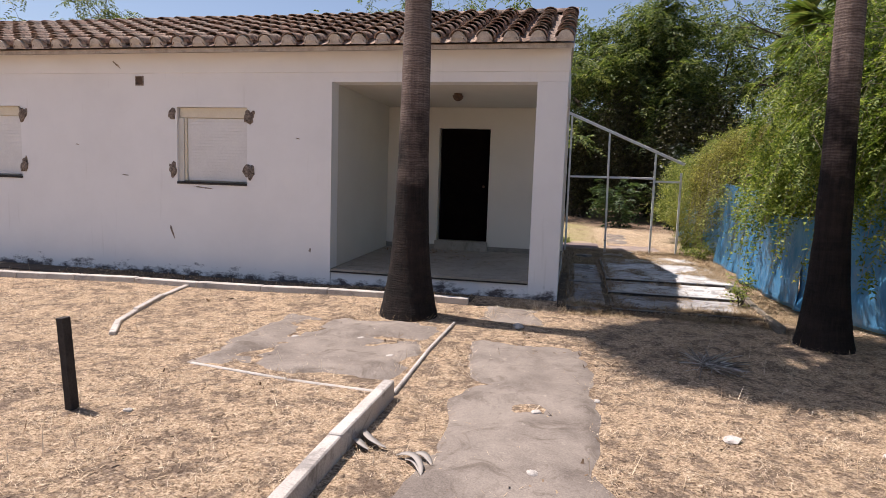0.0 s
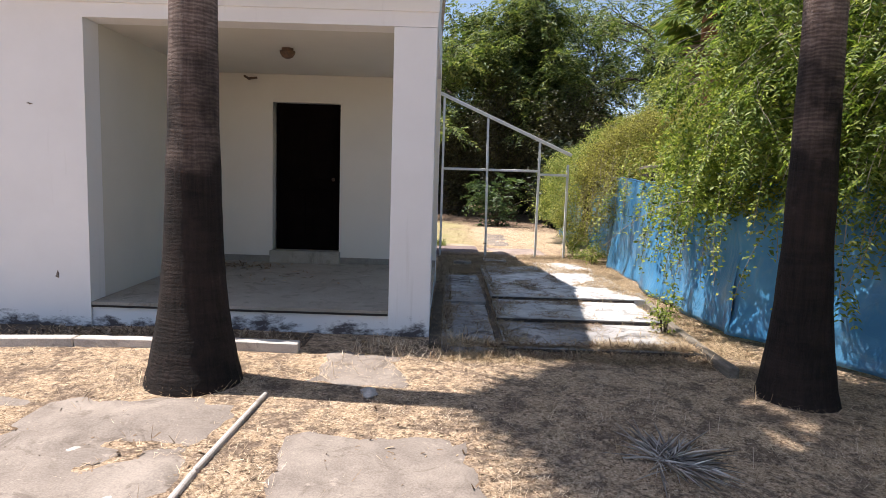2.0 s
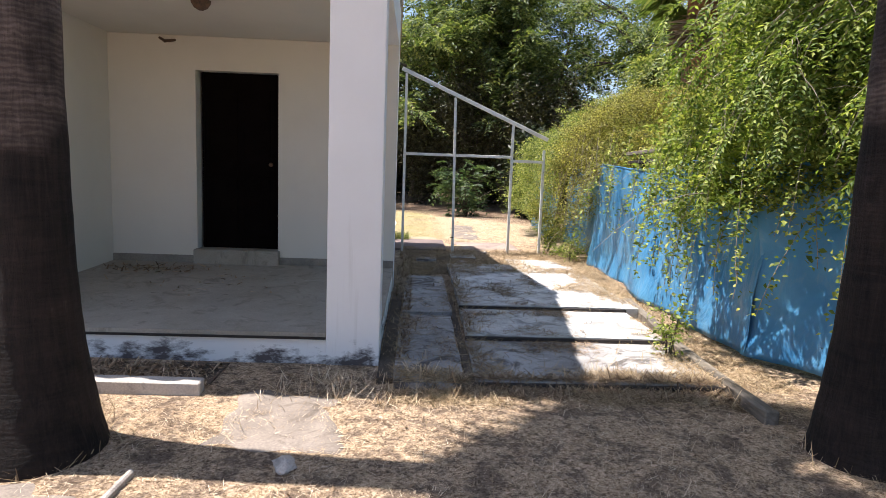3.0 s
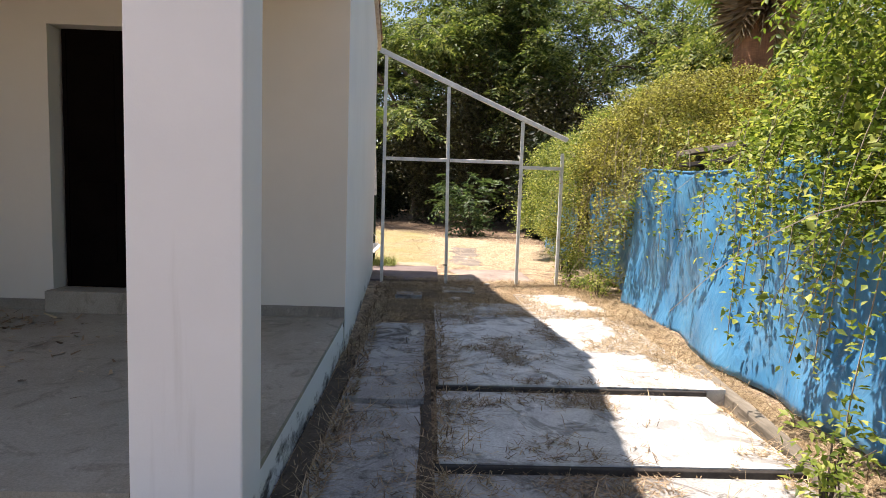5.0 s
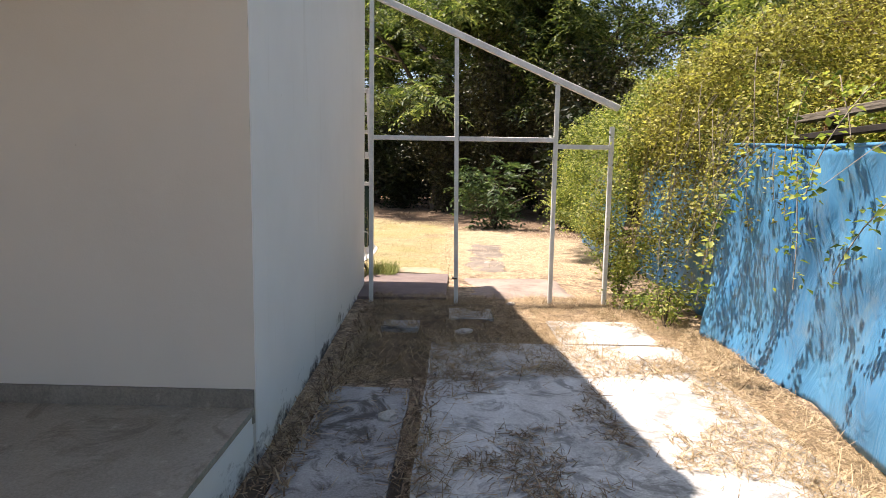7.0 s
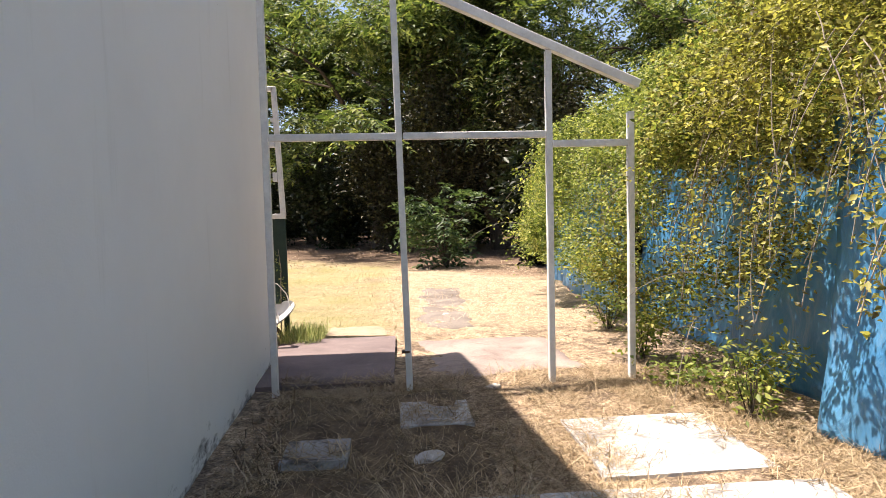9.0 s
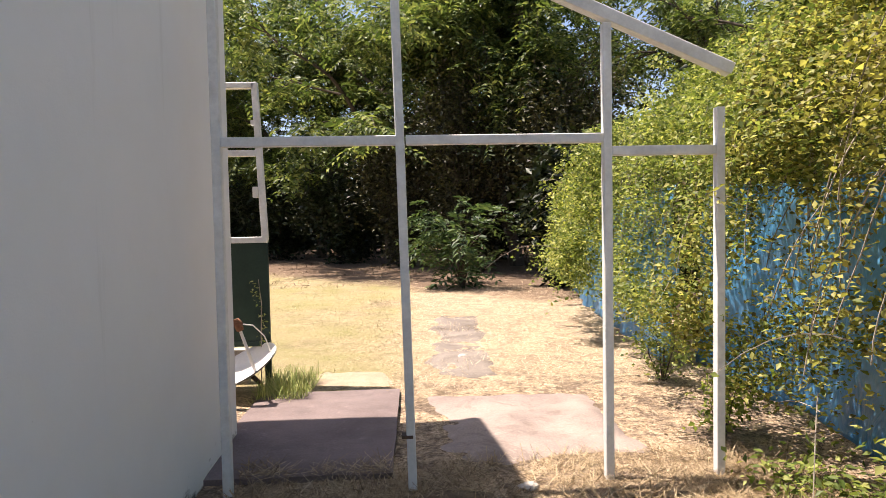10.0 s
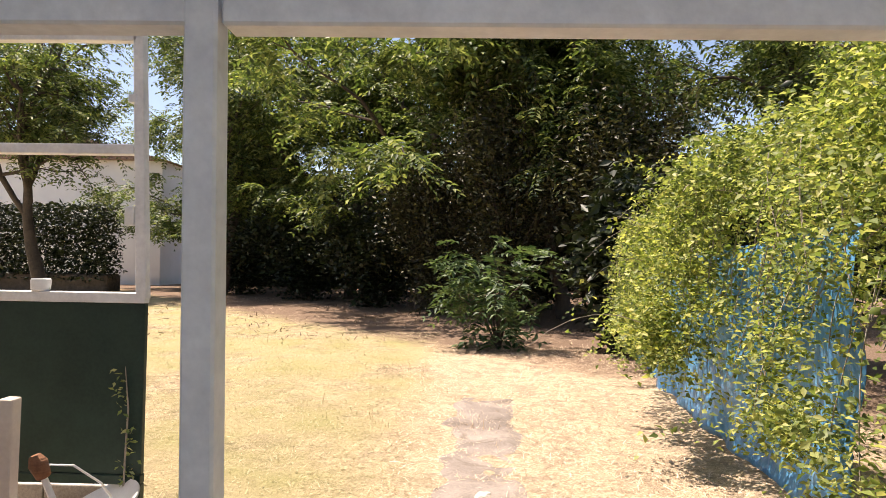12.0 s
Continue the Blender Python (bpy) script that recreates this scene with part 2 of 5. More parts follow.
STRAW_DUST = concrete_material("straw_dusted_slab", (0.30, 0.23, 0.155), (0.48, 0.385, 0.28), (0.2, 0.15, 0.1), 0.5)
SKIRT_TILE = concrete_material("skirting_tile", (0.20, 0.18, 0.155), (0.30, 0.275, 0.24), amount=0.3)
TERRAZZO = concrete_material("porch_floor_tile", (0.28, 0.25, 0.205), (0.40, 0.36, 0.305), (0.12, 0.10, 0.08), 0.45)
TILE = tile_material()
MORTAR = mottled("tile_mortar", (0.34, 0.29, 0.25), (0.62, 0.56, 0.50), 9, 60)
SOIL = mottled("dark_soil", (0.055, 0.042, 0.032), (0.13, 0.10, 0.075), 6, 50, 0.95, 0.7, 0.02)
MOULD = mottled("leaf_mould", (0.06, 0.042, 0.028), (0.20, 0.14, 0.085), 7, 55, 0.95, 0.8, 0.02)
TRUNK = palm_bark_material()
BARK = trunk_material("tree_bark", (0.03, 0.024, 0.02), (0.12, 0.095, 0.075))
RED_BARK = trunk_material("fibrous_red_bark", (0.06, 0.03, 0.02), (0.36, 0.17, 0.09))
TARP = tarp_material()
WHITE_METAL = mottled("chipped_white_paint", (0.60, 0.59, 0.58), (0.80, 0.79, 0.77), 6, 45, 0.45, 0.25, 0.003)
GREEN_METAL = mottled("dark_green_sheet", (0.008, 0.022, 0.016), (0.02, 0.045, 0.033), 3, 60, 0.45, 0.15, 0.003)
SHUTTER = mottled("shutter_plastic", (0.66, 0.645, 0.63), (0.76, 0.745, 0.73), 2, 40, 0.5, 0.1, 0.002)
SHUTTER_BOX = mottled("cream_shutter_box", (0.62, 0.55, 0.42), (0.72, 0.66, 0.53), 3, 50, 0.6, 0.1, 0.002)
BRICK = mottled("broken_brick", (0.07, 0.05, 0.042), (0.50, 0.40, 0.33), 26, 70, 0.95, 1.0, 0.04)
# Near-black wood: the doorway's deep shade is put into the colour.
SHADED_DOOR = mottled("shade_black_door_wood", (0.003, 0.002, 0.0018), (0.007, 0.0045, 0.004), 4, 60, 0.95, 0.2, 0.003)
GREY_TIMBER = mottled("old_sleeper_timber", (0.07, 0.058, 0.045), (0.25, 0.215, 0.175), 7, 45, 0.95, 0.8, 0.012, stretch=(1, 0.15, 1))
WEATHERED = mottled("weathered_timber", (0.20, 0.165, 0.13), (0.42, 0.36, 0.30), 5, 40, 0.9, 0.6, 0.006, stretch=(1, 0.12, 1))
SHADED_DOOR.node_tree.nodes["Principled BSDF"].inputs["Specular IOR Level"].default_value = 0.05
STAKE = mottled("stake_dark", (0.018, 0.015, 0.014), (0.05, 0.042, 0.038), 8, 60, 0.7, 0.4, 0.004)
IRON = mottled("rusty_iron", (0.05, 0.035, 0.028), (0.14, 0.085, 0.055), 12, 60, 0.75, 0.4, 0.004)
DISH_WHITE = mottled("dish_paint", (0.70, 0.69, 0.66), (0.80, 0.79, 0.77), 5, 50, 0.4, 0.1, 0.002)
PALE_PLASTIC = mottled("pale_post", (0.55, 0.47, 0.40), (0.66, 0.58, 0.50), 6, 50, 0.6, 0.2, 0.003)
# Darker straw: the shade beside the house is worked into the blade colours.
DULL_STRAW = blade_material("shade_toned_straw", (0.13, 0.085, 0.045), (0.33, 0.235, 0.13), (0.60, 0.47, 0.31))
STRAW = blade_material("straw", (0.20, 0.13, 0.075), (0.60, 0.445, 0.29), (0.86, 0.72, 0.54))
BROWN_LITTER = blade_material("brown_litter", (0.10, 0.065, 0.04), (0.24, 0.16, 0.10), (0.46, 0.35, 0.23))
GRASS = blade_material("yellow_grass", (0.31, 0.26, 0.12), (0.42, 0.35, 0.185), (0.52, 0.44, 0.27))
GREEN_GRASS = blade_material("green_grass", (0.16, 0.21, 0.05), (0.30, 0.34, 0.10), (0.48, 0.46, 0.20))
SILVER = blade_material("grey_dry_frond", (0.22, 0.19, 0.165), (0.44, 0.40, 0.36), (0.68, 0.63, 0.57))
VINE_LEAF = leaf_material("vine_leaf", (0.06, 0.10, 0.022), (0.19, 0.25, 0.055), (0.42, 0.44, 0.15), 0.45)
SHOOT_LEAF = leaf_material("shoot_leaf", (0.045, 0.085, 0.018), (0.14, 0.20, 0.042), (0.34, 0.38, 0.12), 0.43)
WEEP_LEAF = leaf_material("weeping_leaf", (0.045, 0.07, 0.02), (0.13, 0.165, 0.05), (0.33, 0.34, 0.13), 0.40)
VINE_MIX = leaf_material("mixed_vine_leaf", (0.055, 0.085, 0.025), (0.18, 0.225, 0.065), (0.44, 0.44, 0.18), 0.45)
VINE_YELLOW = leaf_material("yellowing_vine_leaf", (0.08, 0.062, 0.026), (0.215, 0.215, 0.062), (0.48, 0.445, 0.17), 0.43)
TREE_LEAF = leaf_material("tree_leaf", (0.03, 0.052, 0.018), (0.088, 0.128, 0.044), (0.26, 0.29, 0.12), 0.38)
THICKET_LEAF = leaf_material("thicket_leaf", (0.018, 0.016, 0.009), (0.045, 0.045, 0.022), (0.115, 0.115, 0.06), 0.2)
# Near-black: the deep shade under the grove is put into the leaf colour.
DARK_LEAF = leaf_material("shade_blackened_leaf", (0.008, 0.013, 0.005), (0.014, 0.023, 0.008), (0.032, 0.045, 0.016), 0.10)
BUSH_LEAF = leaf_material("bush_leaf", (0.022, 0.045, 0.02), (0.055, 0.095, 0.04), (0.13, 0.18, 0.085), 0.3)
PALM_LEAF = leaf_material("palm_leaf", (0.06, 0.10, 0.03), (0.11, 0.16, 0.045), (0.20, 0.22, 0.08), 0.3)
DEAD_LEAF = blade_material("dead_palm_leaf", (0.16, 0.10, 0.055), (0.30, 0.20, 0.11), (0.45, 0.34, 0.21))

# ---------------------------------------------------------------- mesh helpers


def part(name, bm, material, parent=None, label=""):
    me = bpy.data.meshes.new(name)
    bm.to_mesh(me)
    bm.free()
    me.materials.append(material)
    ob = new(name, me)
    if parent is not None:
        ob.parent = parent
    if label:
        ob["label"] = label
    return ob


def thing(name, label, category, group="", at=(0, 0, 0), rz=0.0, kind=""):
    ob = new(name)
    ob.empty_display_size = 0.1
    ob.matrix_basis = pose(*at, 0, 0, rz)
    return tagged(ob, label, category, group, kind)


def box(bm, x0, y0, z0, x1, y1, z1, bevel=0.0):
    made = bmesh.ops.create_cube(bm, size=1.0, matrix=Matrix.Translation(((x0 + x1) / 2, (y0 + y1) / 2, (z0 + z1) / 2)) @ Matrix.Diagonal((abs(x1 - x0), abs(y1 - y0), abs(z1 - z0), 1)))
    if bevel:
        edges = list({e for v in made["verts"] for e in v.link_edges})
        bmesh.ops.bevel(bm, geom=edges, offset=bevel, segments=2, affect="EDGES", profile=0.5)
    return bm


def boxed(*args, bevel=0.0):
    return box(bmesh.new(), *args, bevel=bevel)


def bar(bm, a, b, w, h=None, bevel=0.003):
    """A square bar from a to b."""
    a, b = Vector(a), Vector(b)
    d = b - a
    m = Matrix.Translation((a + b) / 2) @ d.to_track_quat("Z", "Y").to_matrix().to_4x4() @ Matrix.Diagonal((w, h or w, d.length, 1))
    made = bmesh.ops.create_cube(bm, size=1.0, matrix=m)
    if bevel:
        edges = list({e for v in made["verts"] for e in v.link_edges})
        bmesh.ops.bevel(bm, geom=edges, offset=bevel, segments=1, affect="EDGES")
    return bm


def smooth(ob):
    for p in ob.data.polygons:
        p.use_smooth = True
    return ob


def tube(bm, pts, radii, sides=10, cap=True):
    """A tapered tube along a line of points."""
    pts = [Vector(p) for p in pts]
    rings = []
    for i, p in enumerate(pts):
        d = (pts[min(i + 1, len(pts) - 1)] - pts[max(i - 1, 0)]).normalized()
        u = d.orthogonal().normalized() if i == 0 else (rings_u - d * rings_u.dot(d)).normalized()
        rings_u = u
        w = d.cross(u)
        rings.append([bm.verts.new(p + (u * math.cos(2 * math.pi * k / sides) + w * math.sin(2 * math.pi * k / sides)) * radii[i]) for k in range(sides)])
    for a, b in zip(rings, rings[1:]):
        for k in range(sides):
            bm.faces.new((a[k], a[(k + 1) % sides], b[(k + 1) % sides], b[k]))
    if cap:
        bm.faces.new(rings[0][::-1])
        bm.faces.new(rings[-1])
    return bm


def panel(us, vs, holes, place, thick):
    """A wall on a grid of u and v lines with holes (u0, u1, v0, v1); place(u, v, w) gives the point, w from 0 to thick."""
    us = sorted(set(us) | {h[i] for h in holes for i in (0, 1)})
    vs = sorted(set(vs) | {h[i] for h in holes for i in (2, 3)})
    bm = bmesh.new()
    cache = {}

    def vert(i, j, k):
        if (i, j, k) not in cache:
            cache[i, j, k] = bm.verts.new(place(us[i], vs[j], (0, thick)[k]))
        return cache[i, j, k]

    def solid(i, j):
        if not (0 <= i < len(us) - 1 and 0 <= j < len(vs) - 1):
            return False
        u, v = (us[i] + us[i + 1]) / 2, (vs[j] + vs[j + 1]) / 2
        return not any(h[0] < u < h[1] and h[2] < v < h[3] for h in holes)

    for i in range(len(us) - 1):
        for j in range(len(vs) - 1):
            if not solid(i, j):
                continue
            for k in (0, 1):
                bm.faces.new([vert(i, j, k), vert(i + 1, j, k), vert(i + 1, j + 1, k), vert(i, j + 1, k)])
            for (di, dj), (p, q) in (((-1, 0), ((0, 0), (0, 1))), ((1, 0), ((1, 0), (1, 1))), ((0, -1), ((0, 0), (1, 0))), ((0, 1), ((0, 1), (1, 1)))):
                if not solid(i + di, j + dj):
                    bm.faces.new([vert(i + p[0], j + p[1], 0), vert(i + q[0], j + q[1], 0), vert(i + q[0], j + q[1], 1), vert(i + p[0], j + p[1], 1)])
    bmesh.ops.recalc_face_normals(bm, faces=bm.faces)
    return bm


def structure(name, bm, material, label, category):
    return tagged(part(name, bm, material), label, category, kind="structure")


def ground_z(x, y):
    """Height of the ground sheet."""
    s = np.clip((np.asarray(y, float) - 5.8) / 2.4, 0, 1)
    z = 0.055 * s * s * (3 - 2 * s)
    s2 = np.clip((np.asarray(y, float) - 9.0) / 5.0, 0, 1)
    z = z + 0.05 * s2 * s2 * (3 - 2 * s2)
    near = np.clip((45 - np.hypot(np.asarray(x, float), np.asarray(y, float) - 8)) / 20, 0, 1)
    return z + near * 0.012 * (np.sin(x * 1.7 + 0.6 * y) + np.sin(y * 2.3 - 0.8 * x))


def raw_mesh(name, verts, quads, material, parent=None, label=""):
    """A mesh from an array of points and an array of corner numbers."""
    me = bpy.data.meshes.new(name)
    verts = np.asarray(verts, np.float32)
    quads = np.asarray(quads, np.int32)
    n, k = quads.shape
    me.vertices.add(len(verts))
    me.vertices.foreach_set("co", verts.ravel())
    me.loops.add(n * k)
    me.loops.foreach_set("vertex_index", quads.ravel())
    me.polygons.add(n)
    me.polygons.foreach_set("loop_start", np.arange(0, n * k, k, dtype=np.int32))
    me.polygons.foreach_set("loop_total", np.full(n, k, np.int32))
    me.update(calc_edges=True)
    me.materials.append(material)
    ob = new(name, me)
    if parent is not None:
        ob.parent = parent
    if label:
        ob["label"] = label
    return ob


def unit(a):
    return a / np.maximum(np.linalg.norm(a, axis=1, keepdims=True), 1e-6)


def leaf_points(base, along, normal, length, width):
    """Folded leaves: base points, directions, normals and sizes as arrays. Returns points and faces."""
    n = len(base)
    along = unit(along)
    side = unit(np.cross(along, normal))
    up = np.cross(side, along)
    L, W = length[:, None], width[:, None]
    mid = base + along * L * 0.45
    v = np.empty((n, 4, 3))
    v[:, 0] = base
    v[:, 1] = mid + side * W * 0.5 + up * W * 0.18
    v[:, 2] = base + along * L - up * L * 0.10
    v[:, 3] = mid - side * W * 0.5 + up * W * 0.18
    i = np.arange(n)[:, None] * 4
    f = np.concatenate([i + [0, 1, 2], i + [0, 2, 3]], 1).reshape(-1, 3)
    return v.reshape(-1, 3), f


def leaves(rng, centres, size, droop=0.3, spread=1.0, slim=0.5):
    n = len(centres)
    a = rng.normal(size=(n, 3))
    a[:, 2] = a[:, 2] * 0.45 - droop
    nrm = rng.normal(size=(n, 3)) * 0.6 * spread
    nrm[:, 2] += 1.0
    L = size * rng.uniform(0.6, 1.35, n)
    return leaf_points(centres, a, nrm, L, L * slim * rng.uniform(0.8, 1.2, n))


def fronds_of(rng, base, along, length, pairs, leaf, slim=0.36, sag=0.35):
    """Feathered leaves: leaflets in pairs along a sagging midrib from each base point."""
    n = len(base)
    along = unit(along)
    side = unit(np.cross(along, np.array([0, 0, 1.0]) + rng.normal(0, 0.25, (n, 3))))
    up = np.cross(side, along)
    t = np.linspace(0.12, 1.0, pairs)[None, :, None]
    L = (length * rng.uniform(0.65, 1.3, n))[:, None, None]
    p = base[:, None] + along[:, None] * L * t - np.array([0, 0, 1.0]) * sag * L * t ** 2
    grow = (leaf * (0.65 + 0.5 * np.sin(np.linspace(0.35, 2.6, pairs))))[None, :] * rng.uniform(0.8, 1.2, (n, pairs))
    out_p, out_d, out_n, out_l = [], [], [], []
    for sgn in (-1, 1):
        d = along[:, None] * 0.55 + sgn * side[:, None] - np.array([0, 0, 0.25]) + rng.normal(0, 0.16, (n, pairs, 3))
        out_p.append(p.reshape(-1, 3))
        out_d.append(d.reshape(-1, 3))
        out_n.append((up[:, None] + rng.normal(0, 0.22, (n, pairs, 3))).reshape(-1, 3))
        out_l.append(grow.ravel())
    Ls = np.concatenate(out_l)
    return leaf_points(np.concatenate(out_p), np.concatenate(out_d), np.concatenate(out_n), Ls, Ls * slim)


def blades(rng, pos, length, width, flat):
    """Straw or grass: tapered strips. flat 1 lies down, 0 stands."""
    n = len(pos)
    ang = rng.uniform(0, 2 * math.pi, n)
    tilt = np.clip(flat + rng.normal(0, 0.18, n), -0.05, 1.0) * math.pi / 2
    d = np.stack([np.cos(ang) * np.sin(tilt), np.sin(ang) * np.sin(tilt), np.cos(tilt)], 1)
    side = np.stack([-np.sin(ang), np.cos(ang), np.zeros(n)], 1) + rng.normal(0, 0.25, (n, 3))
    side = unit(side)
    L = (length * rng.uniform(0.4, 1.5, n))[:, None]
    W = (width * rng.uniform(0.6, 1.4, n))[:, None]
    tip = pos + d * L + rng.normal(0, 0.12, (n, 3)) * L
    tip[:, 2] = np.maximum(tip[:, 2], pos[:, 2] + 0.002)
    v = np.stack([pos - side * W / 2, pos + side * W / 2, tip + side * W / 4, tip - side * W / 4], 1)
    f = np.arange(n)[:, None] * 4 + np.arange(4)[None]
    return v.reshape(-1, 3), f


FENCE_Y = np.array([-3.0, 4.5, 6.4, 7.8, 9.0, 10.2, 12.0, 13.9, 16.2, 19.5, 21.8, 25.0])
FENCE_X = np.array([7.0, 5.6, 4.85, 4.2, 3.6, 3.5, 3.58, 3.64, 3.78, 3.95, 4.25, 4.8])


def fence_x(y):
    return np.interp(y, FENCE_Y, FENCE_X)


# ---------------------------------------------------------------- ground


def build_ground():
    xs = np.concatenate([[-900, -300, -120, -60], np.arange(-30, 30.1, 0.5), [60, 120, 300, 900]])
    ys = np.concatenate([[-900, -300, -100, -40], np.arange(-16, 50.1, 0.5), [70, 120, 300, 900]])
    X, Y = np.meshgrid(xs, ys, indexing="ij")
    v = np.stack([X, Y, ground_z(X, Y)], -1).reshape(-1, 3)
    ny = len(ys)
    i, j = np.meshgrid(np.arange(len(xs) - 1), np.arange(ny - 1), indexing="ij")
    a = (i * ny + j).ravel()
    ob = raw_mesh("ground", v, np.stack([a, a + ny, a + ny + 1, a + 1], 1), GROUND)
    smooth(ob)
    tagged(ob, "dry sunlit ground of straw, soil and yellowed grass", "ground", kind="structure")


def worn_slab(name, x0, x1, y0, y1, material, label, lift=0.014, ragged=0.055, seed=0, turn=0.0):
    """An old concrete patch whose ragged rim sinks into the ground."""
    n = 46
    u = np.linspace(0, 1, n)
    U, V = np.meshgrid(u, u, indexing="ij")
    cx, cy = (x0 + x1) / 2, (y0 + y1) / 2
    lx, ly = (U - 0.5) * (x1 - x0), (V - 0.5) * (y1 - y0)
    X = cx + lx * math.cos(turn) - ly * math.sin(turn)
    Y = cy + lx * math.sin(turn) + ly * math.cos(turn)
    rim = np.minimum(np.minimum(U, 1 - U) * (x1 - x0), np.minimum(V, 1 - V) * (y1 - y0))
    wob = np.array([noise.noise(Vector((x * 2.2 + seed, y * 2.2, seed))) + 0.5 * noise.noise(Vector((x * 7 + seed, y * 7, 3.0))) for x, y in zip(X.ravel(), Y.ravel())]).reshape(X.shape)
    Z = ground_z(X, Y) + lift - np.clip(1 - rim / 0.30, 0, 1) * (lift + ragged) * 0.75 + wob * ragged * 0.45
    v = np.stack([X, Y, Z], -1).reshape(-1, 3)
    i, j = np.meshgrid(np.arange(n - 1), np.arange(n - 1), indexing="ij")
    a = (i * n + j).ravel()
    ob = smooth(raw_mesh(name, v, np.stack([a, a + n, a + n + 1, a + 1], 1), material))
    return tagged(ob, label, "concrete path", kind="structure")


build_ground()
worn_slab("pavement", -0.36, 1.14, 0.6, 6.68, CONCRETE, "worn grey concrete garden path half covered by straw", ragged=0.085, lift=0.018, seed=1, turn=0.03)
worn_slab("pavement", -2.7, -0.50, 4.78, 7.1, CONCRETE, "old grey concrete pad sinking into dry grass", ragged=0.09, lift=0.018, seed=5)
worn_slab("pavement", -0.62, 0.55, 7.1, 8.3, CONCRETE, "small worn concrete landing before the porch", seed=9, lift=0.012)
worn_slab("pavement", 1.45, 2.45, 17.0, 20.9, CONCRETE, "broken grey concrete path across the back lawn", seed=14, turn=-0.05, lift=0.01)

# ---------------------------------------------------------------- house
FRONT, SIDE, BACK, WEST = 8.66, 0.50, 15.9, -12.0
EAVE, RIDGE_Y, RIDGE_Z = 3.36, 11.5, 4.55
FLOOR = 0.30
PORCH = (-2.75, 0.10)
WINDOWS = ((-5.21, -4.06), (-9.15, -8.0))
WIN_Z = (1.48, 2.58)


def askew(bm):
    """The side wall runs in a little towards its far end."""
    for v in bm.verts:
        v.co.x -= 0.18 * max(0.0, v.co.y - 11.583) / (BACK - 11.583)
    return bm


def build_house():
    holes = [(PORCH[0], SIDE, -0.2, 2.94)] + [(a, b, *WIN_Z) for a, b in WINDOWS]
    structure("wall_south", panel([WEST, SIDE], [-0.2, EAVE], holes, lambda u, v, w: (u, FRONT + w, v), 0.25), PLASTER, "white rendered front wall with mouldy stained base", "wall")
    structure("wall_east", askew(panel([FRONT + 0.254, BACK], [-0.2, EAVE], [(FRONT + 0.2, 11.583, -0.3, 2.94)], lambda u, v, w: (SIDE - w, u, v), 0.25)), PLASTER, "white rendered shaded side wall of the house", "wall")
    structure("wall_north", boxed(WEST, BACK - 0.25, -0.2, SIDE - 0.44, BACK - 0.003, 3.6), PLASTER, "white rendered back wall of the house", "wall")
    structure("wall_west", boxed(WEST - 0.25, FRONT, -0.2, WEST - 0.003, BACK, EAVE), PLASTER, "white rendered end wall of the house", "wall")
    structure("pillar", boxed(PORCH[1], FRONT + 0.002, -0.1, SIDE - 0.002, FRONT + 0.25, 2.938, bevel=0.008), PLASTER, "square white rendered porch pillar", "pillar")
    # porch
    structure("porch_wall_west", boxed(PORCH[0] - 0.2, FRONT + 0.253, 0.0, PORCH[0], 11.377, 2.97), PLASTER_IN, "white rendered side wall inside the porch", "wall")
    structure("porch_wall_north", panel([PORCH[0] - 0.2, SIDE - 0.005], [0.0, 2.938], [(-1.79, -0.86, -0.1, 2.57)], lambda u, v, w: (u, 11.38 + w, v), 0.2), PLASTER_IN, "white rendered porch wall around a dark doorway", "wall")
    structure("wall_end", boxed(SIDE - 0.0045, 11.383, 0.0, SIDE, 11.582, 2.938), PLASTER, "white rendered end of the porch wall", "wall")
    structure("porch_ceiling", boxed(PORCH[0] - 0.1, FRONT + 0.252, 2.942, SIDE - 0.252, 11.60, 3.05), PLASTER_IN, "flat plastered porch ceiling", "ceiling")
    def fall(bm):
        for v in bm.verts:
            v.co.z += 0.075 * (v.co.y - FRONT) / 2.7
        return bm

    structure("porch_floor", fall(boxed(PORCH[0], FRONT + 0.03, -0.1, SIDE - 0.015, 11.378, FLOOR - 0.03)), PLASTER, "raised white porch base with flaking paint", "floor")
    slab_bm = boxed(PORCH[0] + 0.002, FRONT + 0.006, FLOOR - 0.03, PORCH[1] - 0.003, FRONT + 0.2555, FLOOR)
    box(slab_bm, PORCH[0] + 0.002, FRONT + 0.256, FLOOR - 0.03, SIDE - 0.006, 11.377, FLOOR)
    structure("porch_tiles", fall(slab_bm), TERRAZZO, "beige porch floor slab above a thin dark strip at its front lip", "floor")
    # Thin dark strip just below the slab's front edge.
    structure("porch_lip", boxed(PORCH[0] + 0.004, FRONT + 0.002, FLOOR - 0.05, PORCH[1] - 0.004, FRONT + 0.029, FLOOR - 0.031), STAKE, "thin dark strip under the porch floor lip", "floor edge")
    bm = boxed(PORCH[0], 11.362, FLOOR, -1.813, 11.379, FLOOR + 0.16)
    box(bm, -0.837, 11.362, FLOOR, SIDE - 0.008, 11.379, FLOOR + 0.16)
    structure("baseboard", bm, SKIRT_TILE, "grey tile skirting at the foot of the porch wall", "skirting")
    structure("door_step", boxed(-1.81, 11.29, FLOOR, -0.84, 11.53, 0.54, bevel=0.01), TERRAZZO, "stone threshold step under the dark door", "step")
    # cornice under the tiles
    structure("trim", boxed(WEST, FRONT - 0.02, 3.07, SIDE + 0.012, FRONT - 0.002, 3.36, bevel=0.006), CORNICE, "white rendered cornice band under the roof tiles", "cornice")
    # gable
    bm = bmesh.new()
